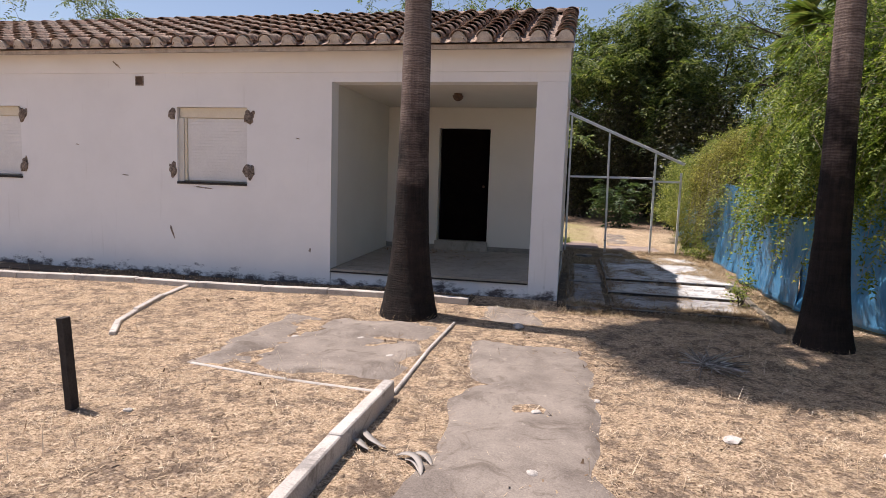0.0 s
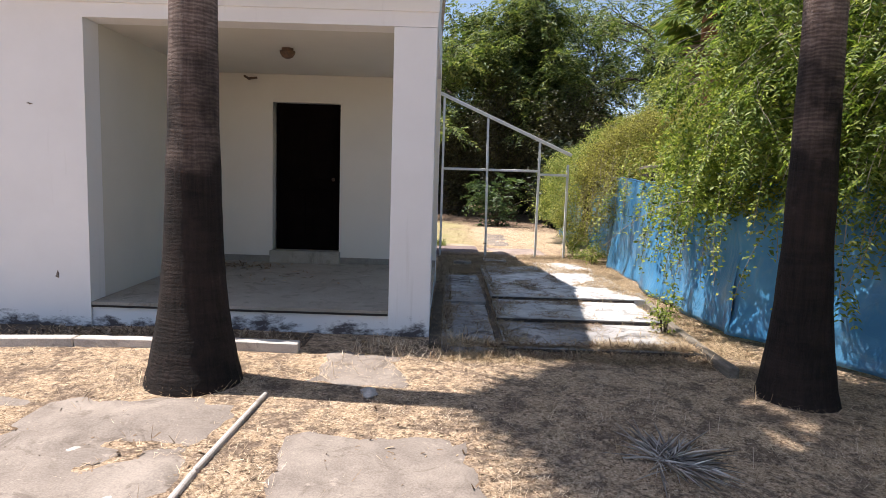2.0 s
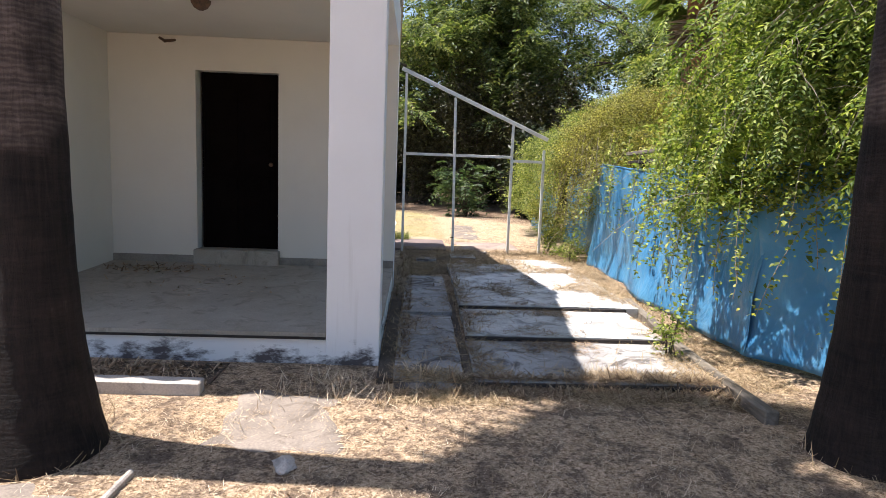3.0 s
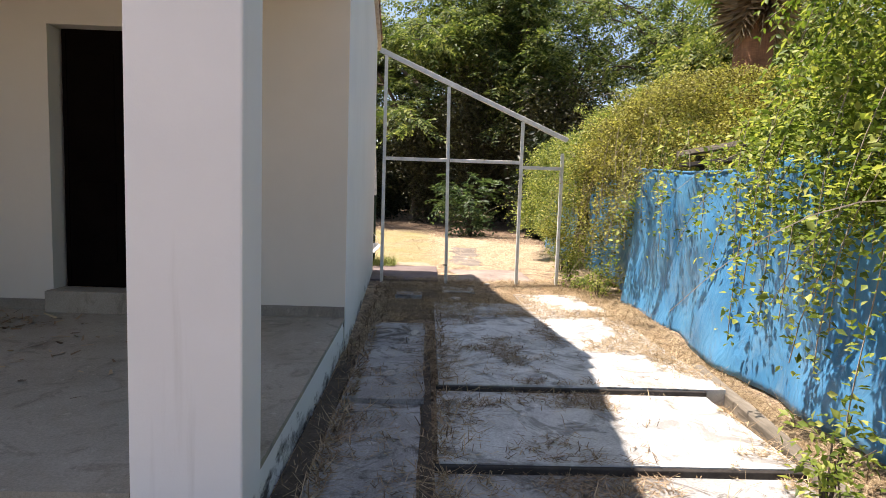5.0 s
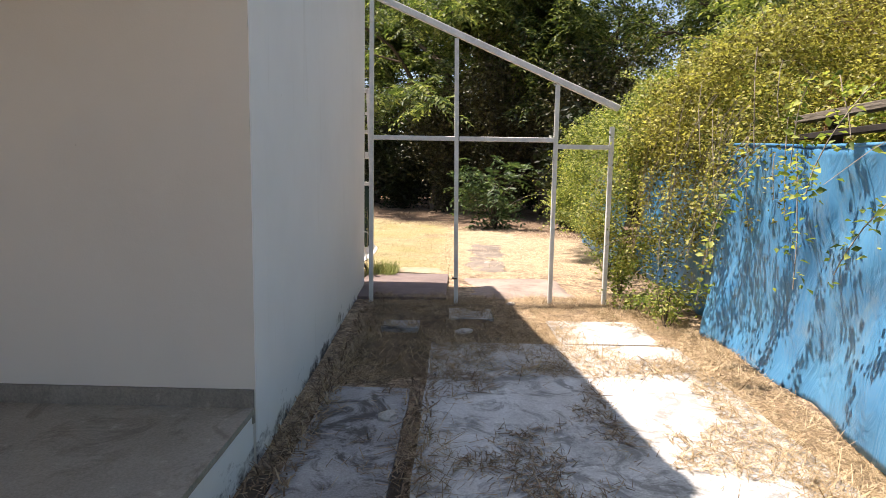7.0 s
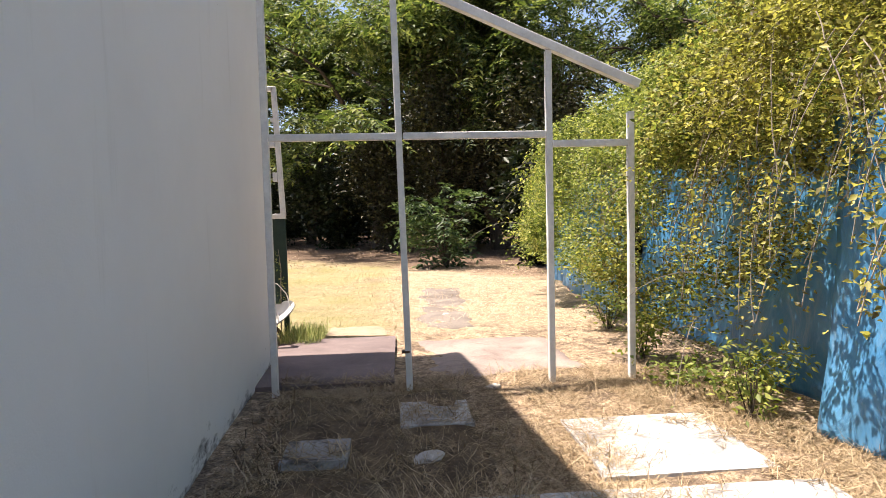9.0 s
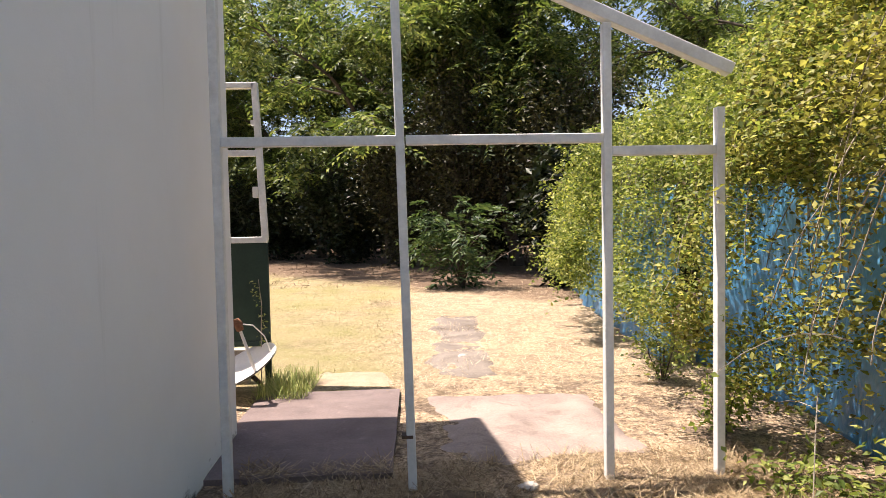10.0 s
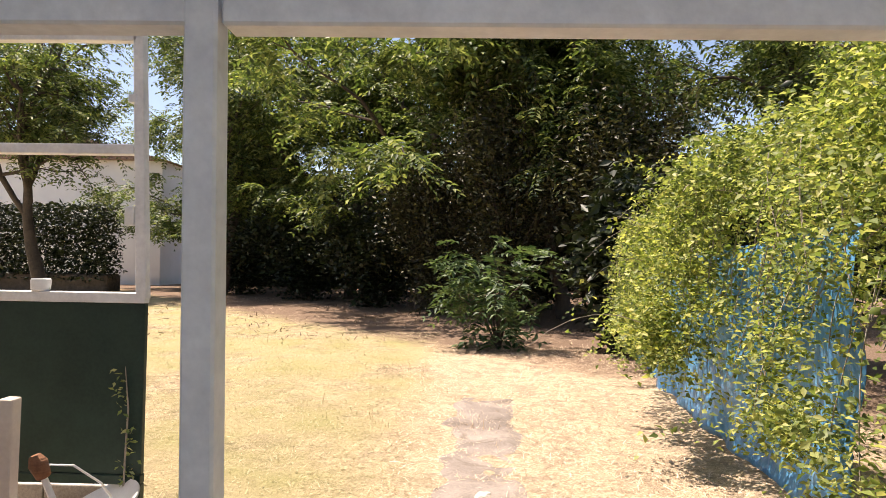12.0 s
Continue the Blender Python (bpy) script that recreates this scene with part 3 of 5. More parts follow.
    prof = [(FRONT, EAVE + 0.004), (BACK, EAVE + 0.004), (BACK, 3.60), (RIDGE_Y, RIDGE_Z - 0.12)]
    a = [bm.verts.new((SIDE - 0.25, y, z)) for y, z in prof]
    b = [bm.verts.new((SIDE, y, z)) for y, z in prof]
    bm.faces.new(a)
    bm.faces.new(b[::-1])
    for k in range(4):
        bm.faces.new((a[k], b[k], b[(k + 1) % 4], a[(k + 1) % 4]))
    structure("gable", askew(bm), PLASTER, "white rendered gable end under the roof", "wall")
    bm = bmesh.new()
    a = [bm.verts.new((WEST - 0.2, y, z)) for y, z in prof]
    b = [bm.verts.new((WEST, y, z)) for y, z in prof]
    bm.faces.new(a)
    bm.faces.new(b[::-1])
    for k in range(4):
        bm.faces.new((a[k], b[k], b[(k + 1) % 4], a[(k + 1) % 4]))
    structure("gable", bm, PLASTER, "white rendered far gable end", "wall")


def build_door():
    d = thing("door_1", "shut front door, the doorway's deep shade put into its near-black wood", "door", at=(-1.325, 11.535, 0.54), kind="structure")
    part("door_leaf", boxed(-0.44, 0.0, 0.0, 0.44, 0.045, 2.03, bevel=0.004), SHADED_DOOR, d)
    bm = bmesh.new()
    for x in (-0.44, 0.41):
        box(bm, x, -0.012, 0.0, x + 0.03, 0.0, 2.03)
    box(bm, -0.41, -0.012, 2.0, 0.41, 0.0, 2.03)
    part("door_frame", bm, SHADED_DOOR, d)
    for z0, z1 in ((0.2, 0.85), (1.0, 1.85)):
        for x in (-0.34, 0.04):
            part("panel", boxed(x, -0.010, z0, x + 0.30, -0.001, z1, bevel=0.003), SHADED_DOOR, d)
    k = tube(bmesh.new(), [(0.36, -0.002, 1.0), (0.36, -0.05, 1.0), (0.36, -0.07, 1.0)], [0.012, 0.014, 0.026], 10)
    smooth(part("door_handle", k, IRON, d, "dull metal door knob"))


def rough_lump(r, seed, sx=1.0, sz=1.0):
    bm = bmesh.new()
    bmesh.ops.create_icosphere(bm, subdivisions=3, radius=r)
    for v in bm.verts:
        k = 1 + 0.95 * noise.noise(v.co * (1.4 / r) + Vector((seed, seed * 2.0, 0)))
        k += 0.30 * noise.noise(v.co * 55 + Vector((seed, 0, 3)))
        v.co = Vector((v.co.x * sx * k, v.co.y * 0.28, v.co.z * sz * k))
    return bm


def build_windows():
    for n, (x0, x1) in enumerate(WINDOWS, 1):
        w = thing("window_%d" % n, "square window shut by a pale roller shutter", "window", "house windows", at=(x0, FRONT, WIN_Z[0]), kind="structure")
        W, H = x1 - x0, WIN_Z[1] - WIN_Z[0]
        shutter = part("shutter", boxed(0.131, 0.093, 0.02, W - 0.031, 0.099, H - 0.152), SHUTTER, w, "pale grey plastic roller shutter, closed")
        count = 20
        sl = (H - 0.18) / count
        me = bpy.data.meshes.new("slat")
        sb = boxed(0.131, 0.080, 0.0, W - 0.031, 0.0925, sl - 0.0008, bevel=0.0012)
        sb.to_mesh(me)
        sb.free()
        me.materials.append(SHUTTER)
        for k in range(count):
            o = new("slat", me)
            o.parent = shutter
            o.location = (0, 0, 0.025 + k * sl)
        part("shutter_box", boxed(0.02, 0.05, H - 0.15, W - 0.02, 0.16, H - 0.004, bevel=0.006), SHUTTER_BOX, w, "cream shutter box with yellowed face")
        part("guide_rail", boxed(0.09, 0.055, 0.02, 0.128, 0.10, H - 0.152, bevel=0.003), SHUTTER_BOX, w)
        part("guide_rail", boxed(W - 0.03, 0.055, 0.02, W - 0.004, 0.10, H - 0.152, bevel=0.003), SHUTTER_BOX, w)
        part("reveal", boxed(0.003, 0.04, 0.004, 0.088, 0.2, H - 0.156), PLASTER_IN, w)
        part("backing", boxed(0.02, 0.17, 0.0, W - 0.02, 0.2, H - 0.16), SHUTTER, w)
        part("window_sill", boxed(0.0, -0.02, -0.035, W, 0.078, 0.0, bevel=0.004), STAKE, w, "dark stained stone sill")
        for k, (bx, bz, s) in enumerate(((-0.07, H - 0.1, 0.07), (W + 0.05, H - 0.12, 0.095), (-0.07, 0.17, 0.085), (W + 0.05, 0.17, 0.10))):
            o = smooth(part("broken_plaster", rough_lump(s * 0.85, k * 3.1 + n, 0.85, 1.2), BRICK, w, "broken plaster showing brown brick"))
            o.location = (bx, -0.002, bz)
    v = thing("wall_vent", "small dark square ventilation hole in white wall", "vent", at=(-5.83, FRONT, 2.96))
    bm = bmesh.new()
    for x in (-0.07, 0.055):
        box(bm, x, -0.008, -0.07, x + 0.015, 0.0, 0.07)
    box(bm, -0.055, -0.008, 0.055, 0.055, 0.0, 0.07)
    box(bm, -0.055, -0.008, -0.07, 0.055, 0.0, -0.055)
    part("vent_frame", bm, BRICK, v)
    part("grille", boxed(-0.055, -0.004, -0.055, 0.055, -0.001, 0.055), IRON, v)


def build_roof():
    run, rise = RIDGE_Y - 8.36, RIDGE_Z - 3.40
    length = math.hypot(run, rise)
    ang = math.degrees(math.atan2(rise, run))
    x_end = SIDE + 0.06
    roof = thing("roof", "low pitched roof of weathered brown clay barrel tiles", "roof", kind="structure", at=(0, 0, 0))
    deck = bmesh.new()
    prof = [(8.40, 3.37), (RIDGE_Y, RIDGE_Z - 0.05), (16.36, 3.62), (16.36, 3.56), (RIDGE_Y, RIDGE_Z - 0.11), (8.40, 3.31)]
    a = [deck.verts.new((WEST - 0.2, y, z)) for y, z in prof]
    b = [deck.verts.new((SIDE + 0.045, y, z)) for y, z in prof]
    for k in range(6):
        deck.faces.new((a[k], a[(k + 1) % 6], b[(k + 1) % 6], b[k]))
    deck.faces.new(a[::-1])
    deck.faces.new(b)
    bmesh.ops.recalc_face_normals(deck, faces=deck.faces)
    part("roof_deck", askew(deck), MORTAR, roof, "mortar bed under the tiles")
    frame_m = pose(0, 8.36, 3.40, ang, 0, 0)
    pitch, rows = 0.335, 10
    step = (length + 0.02) / rows

    def barrel(r0, r1, L, lift0, lift1, flip=1, seg=8, wall=0.012):
        """Half-round tile, wide end at y 0."""
        bm = bmesh.new()
        rows_v = []
        for y, r, z in ((0, r0, lift0), (L, r1, lift1)):
            outer = [bm.verts.new((math.cos(math.pi * k / seg) * r, y, z + flip * math.sin(math.pi * k / seg) * r * 0.82)) for k in range(seg + 1)]
            inner = [bm.verts.new((math.cos(math.pi * k / seg) * (r - wall), y, z + flip * math.sin(math.pi * k / seg) * (r - wall) * 0.82)) for k in range(seg + 1)]
            rows_v.append((outer, inner))
        (o0, i0), (o1, i1) = rows_v
        for k in range(seg):
            bm.faces.new((o0[k], o0[k + 1], o1[k + 1], o1[k]))
            bm.faces.new((i0[k], i1[k], i1[k + 1], i0[k + 1]))
            bm.faces.new((o0[k], i0[k], i0[k + 1], o0[k + 1]))
        bmesh.ops.recalc_face_normals(bm, faces=bm.faces)
        return bm

    me = bpy.data.meshes.new("tile")
    bm = barrel(0.122, 0.098, step + 0.05, 0.045, 0.012)
    for f in bm.faces:
        f.smooth = True
    bm.to_mesh(me)
    bm.free()
    me.materials.append(TILE)
    tv = np.array([v.co[:] for v in me.vertices])
    tf = [tuple(p.vertices) for p in me.polygons]
    cols = int((x_end - WEST) / pitch)
    rng = random.Random(4)
    rest_v, rest_f, off = [], [], 0
    for c in range(cols):
        x = x_end - 0.125 - c * pitch
        for r in range(rows):
            m = frame_m @ pose(x + rng.uniform(-0.012, 0.012), r * step - 0.03 + rng.uniform(-0.012, 0.012), rng.uniform(-0.004, 0.008), rng.uniform(-1, 1), rng.uniform(-3, 3), rng.uniform(-2.2, 2.2))
            if c < 28:
                ob = new("tile", me)
                ob.parent = roof
                ob.matrix_basis = m
            else:
                mm = np.array(m)
                rest_v.append(tv @ mm[:3, :3].T + mm[:3, 3])
                rest_f += [tuple(i + off for i in q) for q in tf]
                off += len(tv)
    ob = smooth(raw_mesh("far_tiles", np.concatenate(rest_v), rest_f, TILE, roof))
    ob["kind"] = "stuff"
    # channel tiles between the covers
    pans = bmesh.new()
    seg = 6
    for c in range(cols):
        x = x_end - 0.125 - (c + 0.5) * pitch
        prev = None
        for y in (-0.06, length):
            ring = [pans.verts.new(frame_m @ Vector((x + math.cos(math.pi * k / seg) * 0.105, y, 0.05 - math.sin(math.pi * k / seg) * 0.06))) for k in range(seg + 1)]
            if prev:
                for k in range(seg):
                    pans.faces.new((prev[k], prev[k + 1], ring[k + 1], ring[k]))
            prev = ring
    part("channel_tiles", pans, TILE, roof)["kind"] = "stuff"
    # mortar in the eave ends
    plugs = bmesh.new()
    for c in range(cols):
        x = x_end - 0.125 - c * pitch
        ring0 = [plugs.verts.new(frame_m @ Vector((x + math.cos(math.pi * k / 8) * 0.104, -0.045 + rng.uniform(-0.012, 0.012), -0.01 + math.sin(math.pi * k / 8) * 0.135))) for k in range(9)]
        ring1 = [plugs.verts.new(v.co + Vector((0, 0.08, 0.02))) for v in ring0]
        plugs.faces.new(ring0)
        for k in range(8):
            plugs.faces.new((ring0[k], ring0[k + 1], ring1[k + 1], ring1[k]))
    part("eave_mortar", plugs, MORTAR, roof, "pale mortar closing the tile ends")
    # ridge tiles
    rm = bpy.data.meshes.new("ridge_tile")
    bm = barrel(0.12, 0.105, 0.42, 0.0, 0.0)
    bm.to_mesh(rm)
    bm.free()
    rm.materials.append(TILE)
    n = int((x_end - WEST) / 0.38)
    for k in range(n):
        ob = new("ridge_tile", rm)
        ob.parent = roof
        ob.matrix_basis = pose(x_end - 0.38 * k, RIDGE_Y, RIDGE_Z - 0.01 + rng.uniform(-0.01, 0.01), 0, rng.uniform(-3, 3), 90 + rng.uniform(-1.5, 1.5))
    # back slope, plain rows of channels
    back = bmesh.new()
    prev = None
    cs = [(x_end - 0.067 * k) for k in range(int((x_end - WEST) / 0.067))]
    for y, z in ((RIDGE_Y, RIDGE_Z), (16.4, 3.68)):
        ring = [back.verts.new((x, y, z + 0.045 * math.cos(2 * math.pi * (x_end - x) / pitch))) for x in cs]
        if prev:
            for k in range(len(cs) - 1):
                back.faces.new((prev[k], prev[k + 1], ring[k + 1], ring[k]))
        prev = ring
    part("back_slope_tiles", askew(back), TILE, roof)["kind"] = "stuff"


def build_porch_lamp():
    lamp = thing("porch_lamp", "small dark rusty porch ceiling lamp, unlit", "ceiling lamp", at=(-1.16, 9.75, 2.942))
    part("base", tube(bmesh.new(), [(0, 0, 0), (0, 0, -0.03)], [0.065, 0.055], 16), IRON, lamp)
    smooth(part("shade", tube(bmesh.new(), [(0, 0, -0.03), (0, 0, -0.055), (0, 0, -0.09), (0, 0, -0.11)], [0.085, 0.08, 0.058, 0.022], 16), IRON, lamp, "dark rusty dish shade"))
    hook = thing("wall_bracket", "small bent dark metal bracket on the porch wall", "bracket", at=(-2.08, 11.38, 2.86))
    part("arm", tube(bmesh.new(), [(-0.09, -0.02, 0.04), (-0.02, -0.05, 0.0), (0.09, -0.03, 0.02)], [0.014, 0.018, 0.014], 8), IRON, hook)


def wall_scars():
    """Chips and scratches in the render."""
    for k, (x, z, w, h, tilt) in enumerate(((-5.25, 0.72, 0.03, 0.17, -18), (-6.05, 1.55, 0.10, 0.014, 6), (-4.72, 1.40, 0.28, 0.016, 5), (-6.15, 3.2, 0.15, 0.02, 38), (-3.2, 2.15, 0.05, 0.012, 10), (-3.0, 0.55, 0.03, 0.05, 0), (-6.9, 2.0, 0.05, 0.012, 3))):
        o = smooth(part("plaster_scar", rough_lump(0.5, k * 2.3, w, h), BRICK))
        o.scale = (1, 0.05, 1)
        o.location = (x - 0.06, FRONT - (0.021 if z > 3.07 else 0.001), z)
        o.rotation_euler = (0, radians(tilt), 0)
        tagged(o, "dark chip scratched in the white wall render", "wall damage", "scars in the front wall")


build_house()
wall_scars()
build_door()
build_windows()
build_roof()
build_porch_lamp()

# ---------------------------------------------------------------- garden edging and slabs


def kerb_run(name, pts, w, h, label, material=KERB, sink=0.1, group=""):
    """Short kerb stones end to end along a line of points."""
    k = thing(name, label, "kerb", group, at=(*pts[0], 0))
    o = Vector((*pts[0], 0))
    rng = random.Random(len(pts) + int(100 * h))
    for a, b in zip(pts, pts[1:]):
        a, b = Vector((*a, 0)), Vector((*b, 0))
        n = max(1, round((b - a).length / 0.95))
        for i in range(n):
            p, q = a.lerp(b, i / n), a.lerp(b, (i + 1) / n)
            d = (q - p).normalized()
            q = q - d * 0.008
            za, zb = float(ground_z(p.x, p.y)), float(ground_z(q.x, q.y))
            hh = h + rng.uniform(-0.008, 0.008)
            bm = bmesh.new()
            lo = (hh - sink) / 2
            bar(bm, p - o + Vector((0, 0, za + lo)), q - o + Vector((0, 0, zb + lo)), hh + sink, w, bevel=0.008)
            ang = (d.to_track_quat("Z", "Y") @ Vector((1, 0, 0)))
            if abs(ang.z) < 0.5:
                bm.free()
                bm = bmesh.new()
                bar(bm, p - o + Vector((0, 0, za + lo)), q - o + Vector((0, 0, zb + lo)), w, hh + sink, bevel=0.008)
            part("kerb_stone", bm, material, k)
    return k


kerb_run("flower_bed_kerb", [(-11.5, 7.50), (-7.15, 7.74), (-0.60, 8.07)], 0.12, 0.075, "low pale concrete kerb before the house wall")
kerb_run("path_kerb", [(-0.64, -1.5), (-0.62, 1.5), (-0.62, 4.66)], 0.085, 0.135, "raised pale concrete kerb beside the garden path")
kerb_run("path_edging", [(-0.60, 4.70), (-0.61, 5.9), (-0.59, 7.06)], 0.03, 0.028, "thin concrete edging strip along the path")
kerb_run("pad_edging", [(-2.47, 4.96), (-1.5, 4.80), (-0.68, 4.74)], 0.035, 0.016, "thin white edging strip sunk in dry grass")
kerb_run("curved_edging", [(-4.49, 7.82), (-4.36, 7.13), (-4.2, 6.45), (-4.05, 6.0), (-3.70, 5.50)], 0.065, 0.035, "curving pale edging stones in dry grass")
kerb_run("fence_kerb", [(2.97, 7.70), (3.05, 9.4), (3.24, 11.1)], 0.09, 0.085, "weathered grey timber sleeper along the slabs", GREY_TIMBER)


def build_stake():
    s = thing("stake", "short dark square stake leaning in dry grass", "stake", at=(-2.63, 3.87, 0))
    bm = bar(bmesh.new(), (0.01, 0, -0.1), (-0.045, 0.0, 0.61), 0.07, 0.055, bevel=0.004)
    part("shaft", bm, STAKE, s)


build_stake()


def slab(name, x0, x1, y0, y1, top, label, material=SLAB, seed=0):
    """A cast slab with slightly uneven rim."""
    bm = bmesh.new()
    nx, ny = max(2, int((x1 - x0) / 0.15)), max(2, int((y1 - y0) / 0.15))
    grid = [[None] * (ny + 1) for _ in range(nx + 1)]
    low = {}
    for i in range(nx + 1):
        for j in range(ny + 1):
            x, y = x0 + (x1 - x0) * i / nx, y0 + (y1 - y0) * j / ny
            w = 0.012 * noise.noise(Vector((x * 3 + seed, y * 3, 0)))
            if i in (0, nx):
                x += w
            if j in (0, ny):
                y += w
            edge = i in (0, nx) or j in (0, ny)
            grid[i][j] = bm.verts.new((x, y, top - (0.006 if edge else 0) + 0.004 * noise.noise(Vector((x, y, seed)))))
            if edge:
                low[i, j] = bm.verts.new((x, y, top - 0.20))
    for i in range(nx):
        for j in range(ny):
            bm.faces.new((grid[i][j], grid[i + 1][j], grid[i + 1][j + 1], grid[i][j + 1]))
    rim = [(i, 0) for i in range(nx)] + [(nx, j) for j in range(ny)] + [(i, ny) for i in range(nx, 0, -1)] + [(0, j) for j in range(ny, 0, -1)]
    for p, q in zip(rim, rim[1:] + rim[:1]):
        bm.faces.new((grid[p[0]][p[1]], low[p], low[q], grid[q[0]][q[1]]))
    bmesh.ops.recalc_face_normals(bm, faces=bm.faces)
    return tagged(part(name, bm, material), label, "paving slab", "slabs beside the house", kind="structure")


slab("pavement", 1.20, 2.95, 8.28, 9.30, 0.10, "brownish stained concrete slab step beside the house", DIRTY_SHADED_SLAB, 1)
slab("pavement", 1.22, 2.97, 9.33, 10.36, 0.14, "sunlit grey concrete slab step beside the house", seed=2)
slab("pavement", 1.24, 3.12, 10.40, 13.3, 0.175, "broad stained concrete slab beside the house", seed=3)
slab("pavement", 0.62, 1.12, 8.2, 10.2, 0.10, "narrow dirty grey slab, the wall's shade put into its colour", DIRTY_SHADED_SLAB, 4)
slab("pavement", 0.64, 1.14, 10.23, 12.4, 0.125, "narrow stained grey slab along the wall, shade put into its colour", DIRTY_SHADED_SLAB, 5)
slab("pavement", 2.28, 3.1, 13.55, 14.32, 0.118, "concrete slab half buried in straw", seed=6)
slab("pavement", 1.36, 1.78, 14.3, 14.74, 0.13, "small square slab half buried in straw", seed=16)
slab("pavement", 0.78, 1.1, 13.82, 14.1, 0.15, "small concrete block half buried in straw", DIRTY_SHADED_SLAB, seed=7)
slab("pavement", 0.25, 1.32, 15.2, 16.85, 0.135, "reddish brown paving behind the white frame", PAVER, 8)
worn_slab("pavement", 1.34, 2.95, 15.15, 16.85, DUSTY_PAVING, "pale reddish brown paving sunk under straw and dust", lift=0.018, ragged=0.075, seed=9)
worn_slab("pavement", 0.35, 1.36, 16.88, 17.7, STRAW_DUST, "worn slab sunk in straw at the edge of the lawn", lift=0.012, ragged=0.03, seed=21)

for k, (ry, rz, rx0) in enumerate(((8.235, 0.088, 1.18), (9.295, 0.128, 1.20), (10.36, 0.163, 1.22))):
    board = tagged(part("edging_board", boxed(rx0, ry, -0.05, 2.98, ry + 0.034, rz, bevel=0.005), STAKE), "dark rotten board edging a concrete slab step", "edging board", "boards edging the slabs", kind="structure")
structure("soil_strip", boxed(1.13, 8.2, -0.1, 1.19, 12.4, 0.088), SOIL, "dark earth joint between the slabs", "soil")
worn_slab("soil_patch", 0.45, 2.0, 12.5, 15.2, MOULD, "dark leaf mould and earth before the white frame", lift=0.012, ragged=0.04, seed=31)
structure("soil_strip", boxed(0.503, 8.3, -0.1, 0.615, 12.45, 0.092), SOIL, "dark earth between wall and slabs", "soil")
structure("soil_bed", boxed(-11.9, 8.2, -0.1, -0.6, 8.655, 0.062, bevel=0.01), SOIL, "strip of dark bare earth along the house wall", "soil")

# ---------------------------------------------------------------- white pipe frame, open gate leaf, dish


def build_frame():
    g = thing("pipe_frame", "white painted square-tube frame with sloping top bar", "metal frame", at=(0.5, 15.055, 0.1))

    def tube_part(name, a, b, w, label=""):
        o = Vector((0.5, 15.055, 0.1))
        return part(name, bar(bmesh.new(), Vector(a) - o, Vector(b) - o, w, bevel=0.004), WHITE_METAL, g, label)

    top = lambda x: 3.27 - 0.432 * (x - 0.44)
    for x, b, t in ((0.52, 0.05, top(0.52)), (1.405, 0.05, top(1.405)), (2.42, 0.04, top(2.42)), (2.99, 0.02, 2.0)):
        lean = 0.045 if x == 1.405 else 0.0
        tube_part("post", (x + lean / 2, 15.055, b), (x - lean / 2, 15.055, t - 0.02), 0.044)
    tube_part("top_bar", (0.44, 15.055, top(0.44) + 0.02), (3.05, 15.055, top(3.05) + 0.02), 0.062, "sloping white top bar")
    for x0, x1, z in ((0.542, 1.383, 1.835), (1.427, 2.398, 1.835), (2.442, 2.968, 1.77)):
        tube_part("cross_bar", (x0, 15.055, z), (x1, 15.055, z), 0.046)
    part("clamp", boxed(0.877, -0.028, 0.27, 0.933, 0.028, 0.285), IRON, g)


